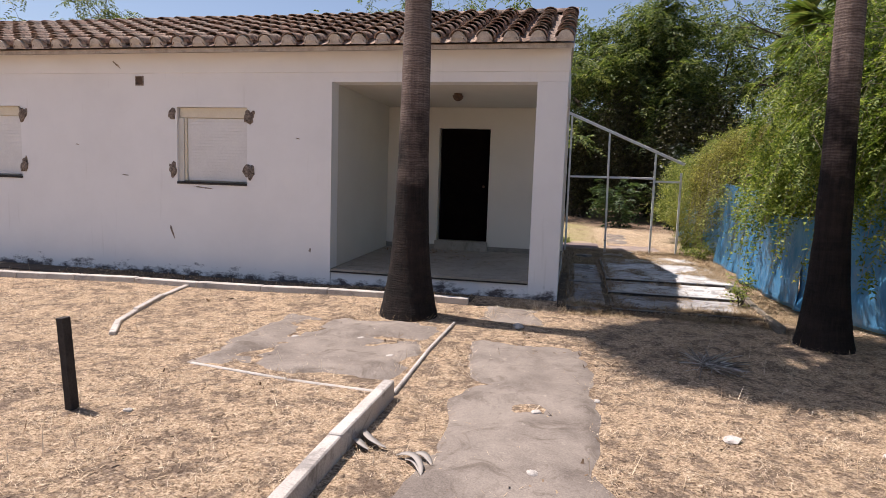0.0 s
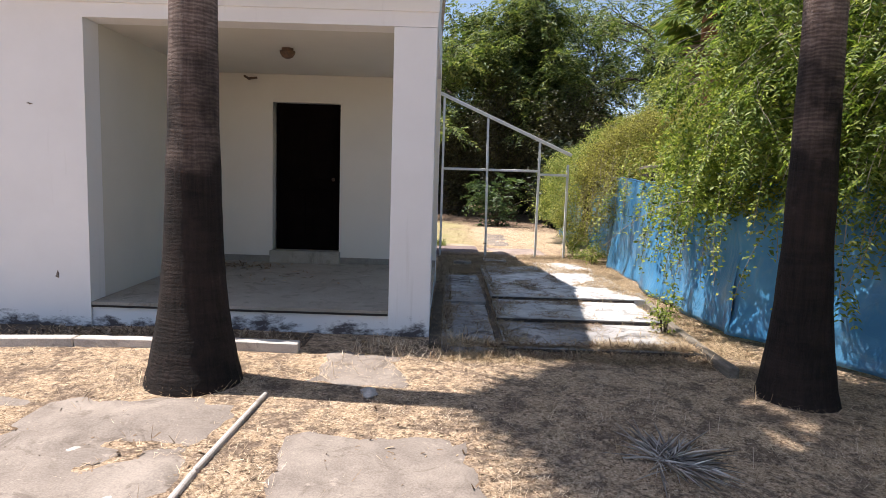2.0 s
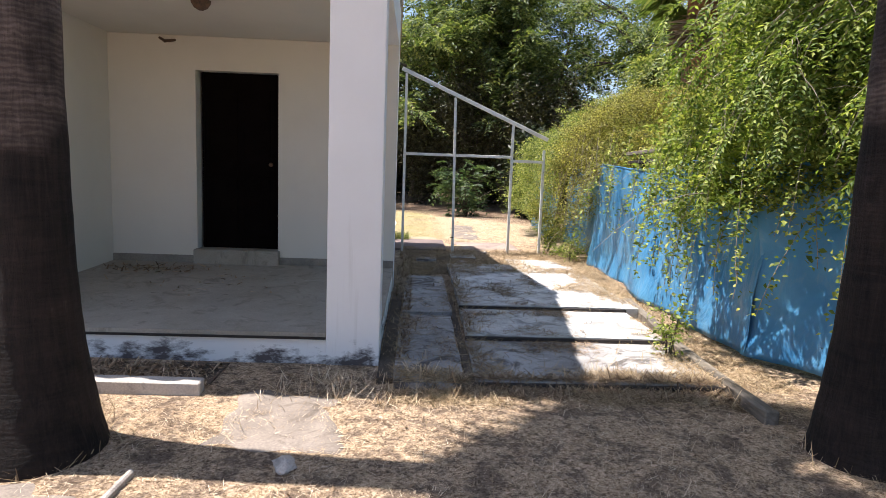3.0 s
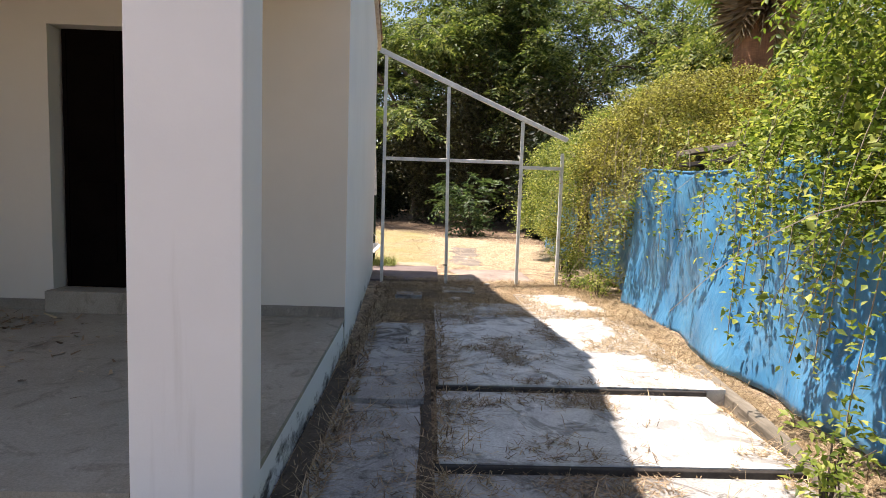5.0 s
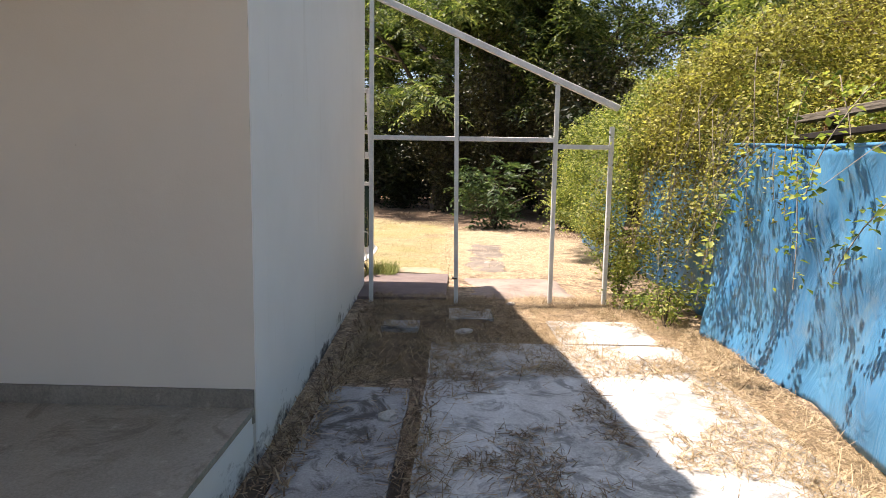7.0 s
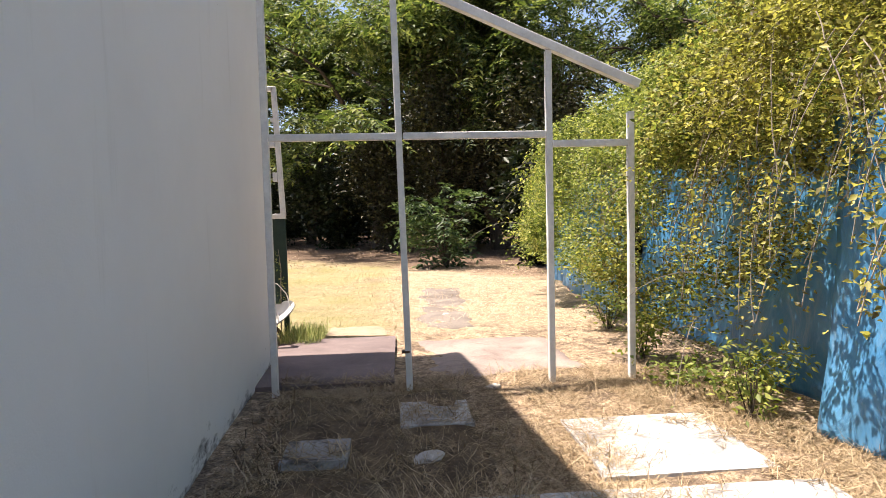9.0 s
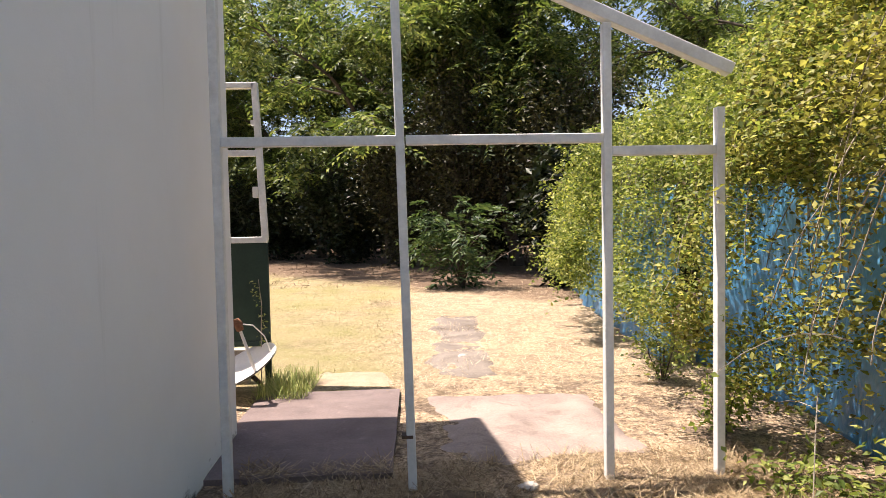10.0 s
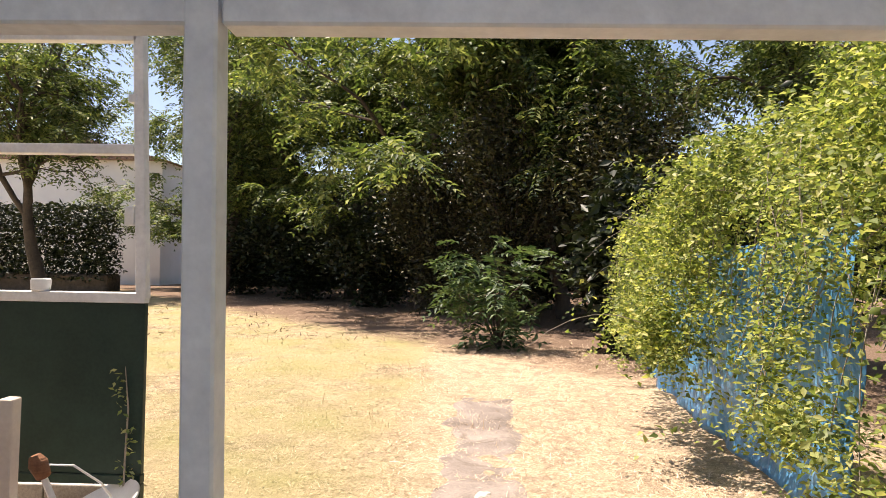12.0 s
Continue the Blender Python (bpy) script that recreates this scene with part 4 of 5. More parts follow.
def build_leaf():
    y = 17.15
    g = thing("open_gate", "open gate leaf, white frame above dark green panel", "gate", at=(-0.2, y, 0.4))
    x0, x1 = -0.80, 0.43

    def rod(name, a, b, w=0.045, m=WHITE_METAL):
        return part(name, bar(bmesh.new(), a, b, w, bevel=0.004), m, g)

    rod("stile", (x1, 0, 0.92), (x1 - 0.05, 0, 2.21), 0.05)
    rod("stile", (x0, 0, 0.92), (x0, 0, 2.21), 0.05)
    for z in (0.925, 1.635, 2.185):
        rod("rail", (x0 + 0.026, 0, z), (x1 - 0.055 if z > 1 else x1 + 0.02, 0, z), 0.05)
    part("panel", boxed(x0, -0.015, 0.09, x1 + 0.02, 0.015, 0.898, bevel=0.004), GREEN_METAL, g, "dark green sheet metal panel")
    rod("bottom_rail", (x0, 0, 0.066), (x1 + 0.02, 0, 0.066), 0.045, GREEN_METAL)
    part("latch_box", boxed(x1 - 0.085, -0.035, 1.27, x1 - 0.04, 0.02, 1.36, bevel=0.004), WHITE_METAL, g, "white latch box")
    part("hinge_plate", boxed(x1 - 0.085, -0.03, 1.86, x1 - 0.045, 0.02, 1.90, bevel=0.003), WHITE_METAL, g)
    part("foot", boxed(x1 - 0.03, -0.02, -0.32, x1 + 0.02, 0.02, 0.042, bevel=0.003), GREEN_METAL, g)
    part("foot", boxed(x0, -0.02, -0.32, x0 + 0.05, 0.02, 0.042, bevel=0.003), GREEN_METAL, g)
    cup = thing("small_pot", "small white plastic pot standing on the gate rail", "pot", at=(-0.27, y, 1.35))
    smooth(part("body", tube(bmesh.new(), [(0, 0, 0), (0, 0, 0.01), (0, 0, 0.05), (0, 0, 0.06)], [0.036, 0.042, 0.045, 0.04], 14), DISH_WHITE, cup))
    rng = np.random.default_rng(77)
    sprig = thing("climber_sprig", "thin pale creeper climbing the green panel", "creeper", at=(0.17, y - 0.03, 0.45))
    zz = rng.uniform(0.0, 0.55, 70)
    pts = np.stack([0.03 * np.sin(zz * 9) + rng.normal(0, 0.018, 70), rng.normal(0, 0.008, 70), zz], 1)
    raw_mesh("foliage", *leaves(rng, pts, 0.03, 0.2), GREEN_GRASS, sprig)
    part("stem", tube(bmesh.new(), [(0, 0, -0.35), (0.01, 0, 0.1), (0.02, 0, 0.35), (0, 0, 0.55)], [0.006, 0.005, 0.004, 0.002], 5), WEATHERED, sprig)
    wall = thing("low_block_wall", "low pale block edging at the foot of the gate", "low wall", at=(-0.3, 17.28, 0.1))
    for k in range(3):
        part("block", boxed(-0.62 + k * 0.32, -0.05, -0.1, -0.62 + k * 0.32 + 0.312, 0.05, 0.30, bevel=0.006), KERB, wall)


def build_dish():
    d = thing("satellite_dish", "white satellite dish lying tipped on the ground", "satellite dish", at=(0.125, 16.9, 0.12))
    bm = bmesh.new()
    R, rings, seg = 0.30, 7, 32
    tilt = pose(0.0, 0, 0.17, 15, -24, 0)
    for side in (0, 1):
        prev = None
        for r in range(rings + 1):
            rr = R * r / rings
            z = 0.07 * (rr / R) ** 2 - 0.010 * side
            ring = [bm.verts.new(tilt @ Vector((rr * 0.92 * math.cos(2 * math.pi * k / seg), rr * math.sin(2 * math.pi * k / seg), z))) for k in range(seg)] if r else [bm.verts.new(tilt @ Vector((0, 0, z)))]
            if prev:
                for k in range(seg):
                    if len(prev) == 1:
                        bm.faces.new((prev[0], ring[k], ring[(k + 1) % seg]))
                    else:
                        bm.faces.new((prev[k], ring[k], ring[(k + 1) % seg], prev[(k + 1) % seg]))
            prev = ring
    smooth(part("reflector", bm, DISH_WHITE, d, "white oval reflector"))
    arm = tube(bmesh.new(), [tilt @ Vector((0.12, -0.2, 0.05)), Vector((0.08, -0.29, 0.40)), Vector((0.04, -0.33, 0.56))], [0.014, 0.013, 0.012], 8)
    part("arm", arm, WHITE_METAL, d)
    head = tube(bmesh.new(), [Vector((0.042, -0.327, 0.555)), Vector((0.03, -0.345, 0.61)), Vector((0.02, -0.35, 0.64))], [0.026, 0.034, 0.02], 12)
    smooth(part("receiver_head", head, RED_BARK, d, "rusty brown receiver head"))
    cable = tube(bmesh.new(), [Vector(p) for p in ((0.05, -0.33, 0.60), (0.12, -0.27, 0.58), (0.18, -0.18, 0.48), (0.2, -0.08, 0.34), (0.19, 0.0, 0.31))], [0.0045] * 5, 6)
    part("cable", cable, DISH_WHITE, d)
    foot = tube(bmesh.new(), [(0, 0.02, 0.155), (0.06, 0.1, 0.05), (0.08, 0.12, -0.03)], [0.02, 0.02, 0.02], 8)
    part("mount", foot, IRON, d)
    for k, (x, h, lean) in enumerate(((0.05, 0.90, 0.01),)):
        p = thing("square_post", "short pale square post standing by the gate", "post", "pale posts by the gate", at=(x, 16.53, 0.08))
        part("shaft", bar(bmesh.new(), (0, 0, -0.05), (lean, 0, h), 0.052, bevel=0.004), PALE_PLASTIC, p)


build_frame()
build_leaf()
build_dish()

# ---------------------------------------------------------------- tarpaulin fence


def build_tarps():
    spans = ((1.0, 5.6), (5.55, 9.1), (9.05, 13.95), (14.05, 17.6), (17.5, 24.0))
    for s, (a, b) in enumerate(spans):
        n, m = int((b - a) / 0.05), 30
        ys = np.linspace(a, b, n)
        top = 1.70 + 0.05 * np.sin(ys * 1.3 + s)
        V = np.empty((n, m, 3))
        for j in range(m):
            f = j / (m - 1)
            z = 0.09 + (top - 0.09) * f
            d = np.array([0.13 * noise.noise(Vector((y * 1.1, f * 1.1, s * 7.0))) + (0.045 if s == 2 else 0.085) * noise.noise(Vector((y * 2.4 + f * 3.2, f * 1.8, 5.0 + s))) + 0.016 * noise.noise(Vector((y * 8, f * 4, 1.0 + s))) for y in ys])
            sag = -0.05 * (1 - f) ** 3
            off = (0.30 if s == 3 else 0.0)
            V[:, j, 0] = fence_x(ys) + d + sag + off
            V[:, j, 1] = ys + 0.3 * d
            V[:, j, 2] = z
        i, j = np.meshgrid(np.arange(n - 1), np.arange(m - 1), indexing="ij")
        q = (i * m + j).ravel()
        t = thing("tarpaulin", "crumpled blue plastic tarpaulin hung as a fence", "tarpaulin", "blue fence sheets", at=(0, 0, 0))
        ob = smooth(raw_mesh("sheet", V.reshape(-1, 3), np.stack([q, q + m, q + m + 1, q + 1], 1), TARP, t))
        edge = [tuple(p) for p in V[::4, m - 1]]
        smooth(part("hem", tube(bmesh.new(), edge, [0.012] * len(edge), 6), TARP, t, "rolled upper hem"))
        so = ob.modifiers.new("thickness", "SOLIDIFY")
        so.thickness = 0.004
    beam = thing("fence_rail", "dark weathered timber rail above the tarpaulin", "rail", at=(3.92, 12.3, 1.85))
    part("plank", bar(bmesh.new(), (-0.02, 0.95, 0.05), (0.08, -1.0, 0.09), 0.10, 0.05), GREY_TIMBER, beam)
    part("plank", bar(bmesh.new(), (0.0, 0.92, -0.075), (0.08, -1.0, -0.05), 0.09, 0.04), STAKE, beam)
    for y in (0.7, -0.8):
        part("post", bar(bmesh.new(), (0.09, y, -1.8), (0.09, y, 0.02), 0.07), STAKE, beam)


build_tarps()

# ---------------------------------------------------------------- plants


def palm(at, height, r0, lean, rng_seed, fronds=34, length=1.5, skirt=0, bark=TRUNK, label="tall fan palm with ringed grey-brown trunk"):
    rng = np.random.default_rng(rng_seed)
    p = thing("palm_tree", label, "palm tree", at=at)
    hs = [-0.15, 0.0, 0.12, 0.35, 0.7, 1.1, 1.7, 2.5, 3.5, 5.0, height]
    rs = [1.18, 1.09, 0.99, 0.86, 0.72, 0.64, 0.58, 0.53, 0.49, 0.46, 0.44]
    zz, rr = [], []
    z = -0.15
    while z < height:
        zz.append(z)
        rr.append(float(np.interp(z, hs, rs)) * r0 * (1 + 0.003 * math.sin(z * 34 + 3 * noise.noise(Vector((z * 5, 0, 0)))) + 0.035 * noise.noise(Vector((z * 3, rng_seed, 0)))))
        z += 0.045 if z < 4 else 0.3
    pts = [(lean[0] * z, lean[1] * z, z) for z in zz]
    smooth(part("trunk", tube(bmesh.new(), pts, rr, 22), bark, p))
    top = np.array([lean[0] * height, lean[1] * height, height])
    V, F, DV, DF, off, doff = [], [], [], [], 0, 0
    for k in range(fronds + skirt):
        az = rng.uniform(0, 2 * math.pi)
        el = rng.uniform(-0.5, 1.25) if k < fronds else rng.uniform(-1.5, -1.2)
        d = np.array([math.cos(az) * math.cos(el), math.sin(az) * math.cos(el), math.sin(el)])
        hub = top + d * length * rng.uniform(0.45, 0.7) - np.array([0, 0, 0.12 if k < fronds else 0.25])
        side = np.cross(d, [0, 0, 1.0])
        side /= max(np.linalg.norm(side), 1e-3)
        up = np.cross(side, d)
        m = 22
        th = np.linspace(-1.9, 1.9, m)
        dirs = d * np.cos(th)[:, None] + side * np.sin(th)[:, None] - up * 0.12 - np.array([0, 0, 0.30])
        L = length * 0.62 * rng.uniform(0.85, 1.1, m)
        v, f = leaf_points(np.repeat(hub[None], m, 0), dirs, np.repeat(up[None], m, 0) + rng.normal(0, 0.1, (m, 3)), L, L * 0.115)
        st = np.array([top - side * 0.02, top + side * 0.02, hub + side * 0.012, hub - side * 0.012])
        if k < fronds:
            V.append(v); F.append(f + off); off += len(v)
        else:
            DV.append(v); DF.append(f + doff); doff += len(v)
        tgt = (V, F) if k < fronds else (DV, DF)
        o = off if k < fronds else doff
        tgt[0].append(st)
        tgt[1].append(np.array([[o, o + 1, o + 2], [o, o + 2, o + 3]]))
        if k < fronds:
            off += 4
        else:
            doff += 4
    raw_mesh("crown", np.concatenate(V), np.concatenate(F), PALM_LEAF, p, "green fan fronds")
    if skirt:
        raw_mesh("dead_fronds", np.concatenate(DV), np.concatenate(DF), DEAD_LEAF, p, "hanging dry brown fronds")
    return p


palm((-1.19, 7.29, 0.07), 9.2, 0.31, (-0.002, 0.028), 3, fronds=54, length=1.52, skirt=6, label="tall palm with dark ringed trunk beside the porch")
palm((3.24, 7.30, 0.04), 8.2, 0.262, (-0.018, 0.0), 8, fronds=30, length=1.25, label="tall palm with dark ringed trunk by the tarpaulin")
palm((6.15, 16.2, 0.1), 5.3, 0.58, (0.0, 0.0), 21, fronds=30, length=1.15, skirt=20, bark=RED_BARK, label="shaggy palm with reddish fibrous trunk among vines")
palm((9.6, 21.5, 0.1), 7.6, 0.3, (0.0, 0.0), 33, fronds=40, length=1.6, skirt=20, label="fan palm rising behind the hedge")


def limb_tree(name, at, height, spread, seed, label, n_leaf=60000, leaf=0.13, low=0.25, material=TREE_LEAF, trunk_r=0.22, droop=0.3, clump=0.8, category="tree", flat=0.75):
    """A tapered trunk, branching limbs and a ragged crown of leaf clumps at the twig ends."""
    rng = np.random.default_rng(seed)
    t = thing(name, label, category, at=at)
    bm = bmesh.new()
    ends = []

    def grow(p, d, L, r, depth):
        n = 5
        pts, rad = [p.copy()], [r]
        for k in range(n):
            d = d + rng.normal(0, 0.16, 3) + np.array([0, 0, 0.05 if depth < 2 else -0.03])
            d = d / np.linalg.norm(d)
            p = p + d * L / n
            pts.append(p.copy())
            rad.append(r * (1 - 0.55 * (k + 1) / n))
        tube(bm, pts, rad, 9 if depth == 0 else 6 if depth == 1 else 4, cap=False)
        if depth >= 2:
            ends.extend([pts[2], pts[3], pts[4], pts[5]])
        if depth == 3:
            return
        kids = (5, 5, 4)[depth]
        for c in range(kids):
            q = pts[2 + c % 4] if depth else pts[3 + c % 3]
            az = 2 * math.pi * (c / kids) + rng.uniform(-0.6, 0.6)
            el = rng.uniform(0.05, 0.9) if depth == 0 else rng.uniform(-0.35, 0.7)
            nd = np.array([math.cos(az) * math.cos(el) * spread / height * 1.9, math.sin(az) * math.cos(el) * spread / height * 1.9, math.sin(el)])
            nd = nd / np.linalg.norm(nd) * 0.75 + d * 0.35
            grow(np.array(q), nd / np.linalg.norm(nd), L * rng.uniform(0.58, 0.8), rad[3] * 0.62, depth + 1)

    grow(np.array([0, 0, -0.1]), np.array([0.04, 0.02, 1.0]), height * 0.42, trunk_r, 0)
    ends = np.array(ends)
    wide = spread / max(np.abs(ends[:, :2]).max(), 0.1)
    bottom, top = ends[:, 2].min(), ends[:, 2].max()
    base_z = max(bottom, 0.15 * height)

    def fit_z(z):
        return np.where(z < base_z, z * low * height / base_z, low * height + (z - base_z) / (top - base_z) * height * (1 - low))

    for v in bm.verts:
        k = wide ** min(max(v.co.z / base_z, 0.0), 1.0)
        v.co = Vector((v.co.x * k, v.co.y * k, float(fit_z(v.co.z))))
    smooth(part("trunk", bm, BARK, t))
    ends[:, :2] *= wide
    ends[:, 2] = fit_z(ends[:, 2])
    pairs = 6
    n = n_leaf // (2 * pairs)
    k = rng.integers(0, len(ends), n)
    size = rng.uniform(0.4, 1.2, len(ends))[k][:, None]
    c = ends[k] + rng.normal(0, 1, (n, 3)) * np.array([clump, clump, clump * flat * 0.5]) * 0.5 * size
    c[:, 2] = np.maximum(c[:, 2], low * height * 0.55)
    d = rng.normal(size=(n, 3)) * np.array([1, 1, 0.35]) + unit(c * np.array([1, 1, 0.0])) * 0.5
    d[:, 2] -= droop * 0.6
    v, f = fronds_of(rng, c, d, leaf * 3.6, pairs, leaf, 0.42, 0.25 + 0.4 * droop)
    raw_mesh("crown", v, f, material, t)
    return t


def shrub(name, at, rx, ry, h, seed, label, n_leaf=9000, leaf=0.1, material=BUSH_LEAF, category="shrub", stems=9, slim=0.5, feather=False):
    rng = np.random.default_rng(seed)
    s = thing(name, label, category, at=at)
    bm = bmesh.new()
    cs = []
    for k in range(stems):
        az = rng.uniform(0, 2 * math.pi)
        e = np.array([math.cos(az) * rx * rng.uniform(0.2, 0.9), math.sin(az) * ry * rng.uniform(0.2, 0.9), h * rng.uniform(0.55, 1.0)])
        mid = e * np.array([0.35, 0.35, 0.6]) + rng.normal(0, 0.05, 3)
        tube(bm, [(0, 0, -0.05), tuple(mid), tuple(e)], [min(0.022, 0.013 * h), min(0.015, 0.009 * h), min(0.006, 0.004 * h)], 5, cap=False)
        for f in np.linspace(0.25, 1.0, 9):
            cs.append((mid * (1 - f) + e * f) if f > 0.5 else mid * f * 2)
    part("stem", bm, BARK, s)["kind"] = "stuff"
    cs = np.array(cs)
    k = rng.integers(0, len(cs), n_leaf)
    c = cs[k] + rng.normal(0, 1, (n_leaf, 3)) * np.array([rx, ry, h * 0.7]) * 0.17
    c[:, 2] = np.maximum(c[:, 2], 0.05)
    if feather:
        out = unit(c * np.array([1, 1, 0.15]) + rng.normal(0, 0.3, (n_leaf, 3))) + np.array([0, 0, 0.12])
        v, f = fronds_of(rng, c, out, leaf * 3.0, 6, leaf, 0.36, 0.45)
    else:
        v, f = leaves(rng, c, leaf, 0.25, slim=slim)
    raw_mesh("foliage", v, f, material, s)
    return s


def build_vines():
    """The creeper heaped over the tarpaulin fence."""
    rng = np.random.default_rng(11)
    spans = ((2.0, 8.6, VINE_LEAF, 1.6, "dense green creeper heaped over the blue fence", 42000),
             (8.6, 12.6, VINE_LEAF, 1.6, "green creeper with trailing shoots over the tarpaulin", 100000),
             (12.6, 15.2, VINE_YELLOW, 1.65, "yellowing creeper mounded before the white frame", 100000),
             (15.2, 18.4, VINE_MIX, 1.65, "green and yellow creeper crowding the white frame", 90000),
             (18.4, 23.5, VINE_MIX, 1.4, "leafy creeper trailing along the back fence", 46000))
    for y0, y1, m, deep, label, n in spans:
        v = thing("creeper", label, "creeper", "creepers on the fence", at=(0, 0, 0))
        yy = rng.uniform(y0 - 0.5, y1 + 0.5, n)
        u = rng.uniform(0, 1, n) ** 1.25
        bumpy = np.array([noise.noise(Vector((y * 0.9, q * 2.5, 2.0))) + 0.6 * noise.noise(Vector((y * 2.6, q * 7.0, 4.0))) + 0.35 * noise.noise(Vector((y * 6, q * 16.0, 9.0))) for y, q in zip(yy, u)])
        ang = u * math.pi * 0.95
        low = 1.55 + 0.16 * np.sin(yy * 1.7) + 0.14 * np.sin(yy * 4.1) - 0.25 * np.exp(-((yy - 9.5) / 0.9) ** 2)
        low = low - 1.15 * np.clip((yy - 14.0) / 1.0, 0, 1) + 0.3 * np.clip((yy - 16.0) / 2.0, 0, 1)
        hgt = np.interp(yy, (2, 8, 9.8, 10.7, 12.4, 14, 17, 20, 24), (3.3, 3.65, 3.4, 2.3, 2.3, 2.9, 2.95, 2.8, 2.7))
        R = deep * (1 + 0.30 * bumpy)
        x = fence_x(yy) + deep * 0.88 - np.cos(ang) * R + 1.2 * np.exp(-((yy - 12.5) / 1.1) ** 2)
        z = low + np.sin(ang) ** 0.8 * (hgt - low) * (1 + 0.2 * bumpy)
        z = np.where(ang < 0.5, low + rng.uniform(0, 1, n) * (z - low + 0.15), z)
        reach = np.exp(-((yy - 15.9) / 1.5) ** 2) * np.clip((yy - 14.4) / 0.5, 0, 1) + 0.85 * np.exp(-((yy - 14.3) / 0.9) ** 2) * np.clip((z - 1.35) / 0.5, 0, 1)
        reach = np.maximum(reach, 0.8 * np.exp(-((yy - 19.2) / 2.4) ** 2) * np.clip((yy - 16.5) / 1.5, 0, 1) * np.clip((2.9 - z) / 0.6, 0, 1))
        x = x - reach * 0.85 * (1 - u) * np.clip((z - 0.1) / 0.9, 0.25, 1)
        bare = (yy > 14.6) & (z < 1.5) & (rng.uniform(0, 1, n) < np.where(np.array([noise.noise(Vector((a * 2.1, q * 2.6, 7.0))) for a, q in zip(yy, z)]) > -0.08, np.where(yy > 17.2, 0.62, 0.9), 0.12))
        yy, x, z, ang = yy[~bare], x[~bare], z[~bare], ang[~bare]
        n = len(yy)
        sh = rng.exponential(0.13, n)
        c = np.stack([x + sh * np.cos(ang) + rng.normal(0, 0.05, n), yy + rng.normal(0, 0.05, n), z - sh * np.sin(ang)], 1)
        c[:, 2] = np.maximum(c[:, 2], 0.12)
        hole = np.array([noise.noise(Vector(p) * 1.9) + 0.5 * noise.noise(Vector(p) * 4.7) for p in c])
        dense = np.where((c[:, 1] > 12.8) & (c[:, 1] < 17.5), np.where(c[:, 2] > 1.85, 0.5, np.where(c[:, 2] > 1.45, 0.25, 0.10)), 0.13)
        c = c[hole < dense]
        out = np.stack([-np.cos(ang), np.zeros(n), np.sin(ang) * 0.8 + 0.15], 1)[hole < dense]
        sprigs = []
        for k in rng.integers(0, len(c), int((y1 - y0) * 130)):
            d = out[k] + rng.normal(0, 0.45, 3)
            d = d / np.linalg.norm(d)
            L = rng.uniform(0.12, 0.5)
            t = rng.uniform(0, 1, int(L * 60) + 4)[:, None]
            sprigs.append(c[k] + d * L * t - np.array([0, 0, 0.45]) * (L * t) ** 2 / 0.5 + rng.normal(0, 0.025, (len(t), 3)))
        c = np.concatenate([c] + sprigs)
        # trailing shoots down the sheet
        strands = int((y1 - y0) * (17 if y0 < 10 else 24))
        sb = bmesh.new()
        extra = []
        for k in range(strands):
            y = rng.uniform(y0, y1)
            if 10.7 < y < 12.3 and rng.uniform() < 0.75:
                continue
            L = rng.uniform(0.3, 1.2) * (1.2 if y < 10.4 else 0.9)
            p = np.array([float(fence_x(y)) - rng.uniform(0.05, 0.35), y, rng.uniform(1.5, 2.3)])
            d = np.array([-0.35, rng.normal(0, 0.35), -0.5])
            line = [p]
            for q in range(9):
                d = d + np.array([0.02, rng.normal(0, 0.08), -0.12])
                d = d / np.linalg.norm(d)
                p = p + d * L / 9
                p[0] = min(p[0], float(fence_x(p[1])) - 0.06)
                p[2] = max(p[2], 0.1)
                line.append(p.copy())
            tube(sb, line, [0.0034] * len(line), 3, cap=False)
            line = np.array(line)
            t = rng.uniform(0, 9, int(L * 85))
            i = np.minimum(t.astype(int), 8)
            extra.append(line[i] + (line[i + 1] - line[i]) * (t - i)[:, None] + rng.normal(0, 0.035, (len(t), 3)))
        # bare whips arching out of the mass
        for k in range(int((y1 - y0) * 11)):
            q = c[rng.integers(0, len(c))]
            d = np.array([-rng.uniform(0.2, 1.0), rng.normal(0, 0.7), rng.uniform(0.0, 0.9)])
            L = rng.uniform(0.3, 0.95)
            whip = [q + d / np.linalg.norm(d) * L * u - np.array([0, 0, 0.6]) * L * u * u for u in np.linspace(0, 1, 6)]
            tube(sb, whip, [0.004, 0.0035, 0.003, 0.0026, 0.0022, 0.0015], 3, cap=False)
            w = np.array(whip)[rng.integers(2, 6, 7)]
            extra.append(w + rng.normal(0, 0.03, w.shape))
        part("stem", sb, WEATHERED, v)["kind"] = "stuff"
        c = np.concatenate([c] + extra)
        pv, pf = leaves(rng, c, 0.048 if y0 < 12 else 0.036 if y0 < 15 else 0.037 if y0 < 18 else 0.05, 0.25, slim=0.6)
        raw_mesh("foliage", pv, pf, m, v)
    # low growth at the foot of the frame and fence
    for k, (x, y, rx, h) in enumerate(((3.2, 14.8, 0.4, 0.2), (3.45, 14.5, 0.4, 0.3), (2.86, 9.0, 0.26, 0.5), (3.35, 14.2, 0.4, 0.4), (3.3, 15.6, 0.4, 0.4), (3.5, 17.0, 0.45, 0.5))):
        shrub("creeper_clump", (x, y, float(ground_z(x, y))), rx, rx, h, 50 + k, "low leafy creeper growth at the fence foot", (200, 380, 330, 420, 550, 650)[k], 0.045, VINE_MIX if k % 2 else VINE_LEAF, "creeper", 7)


build_vines()


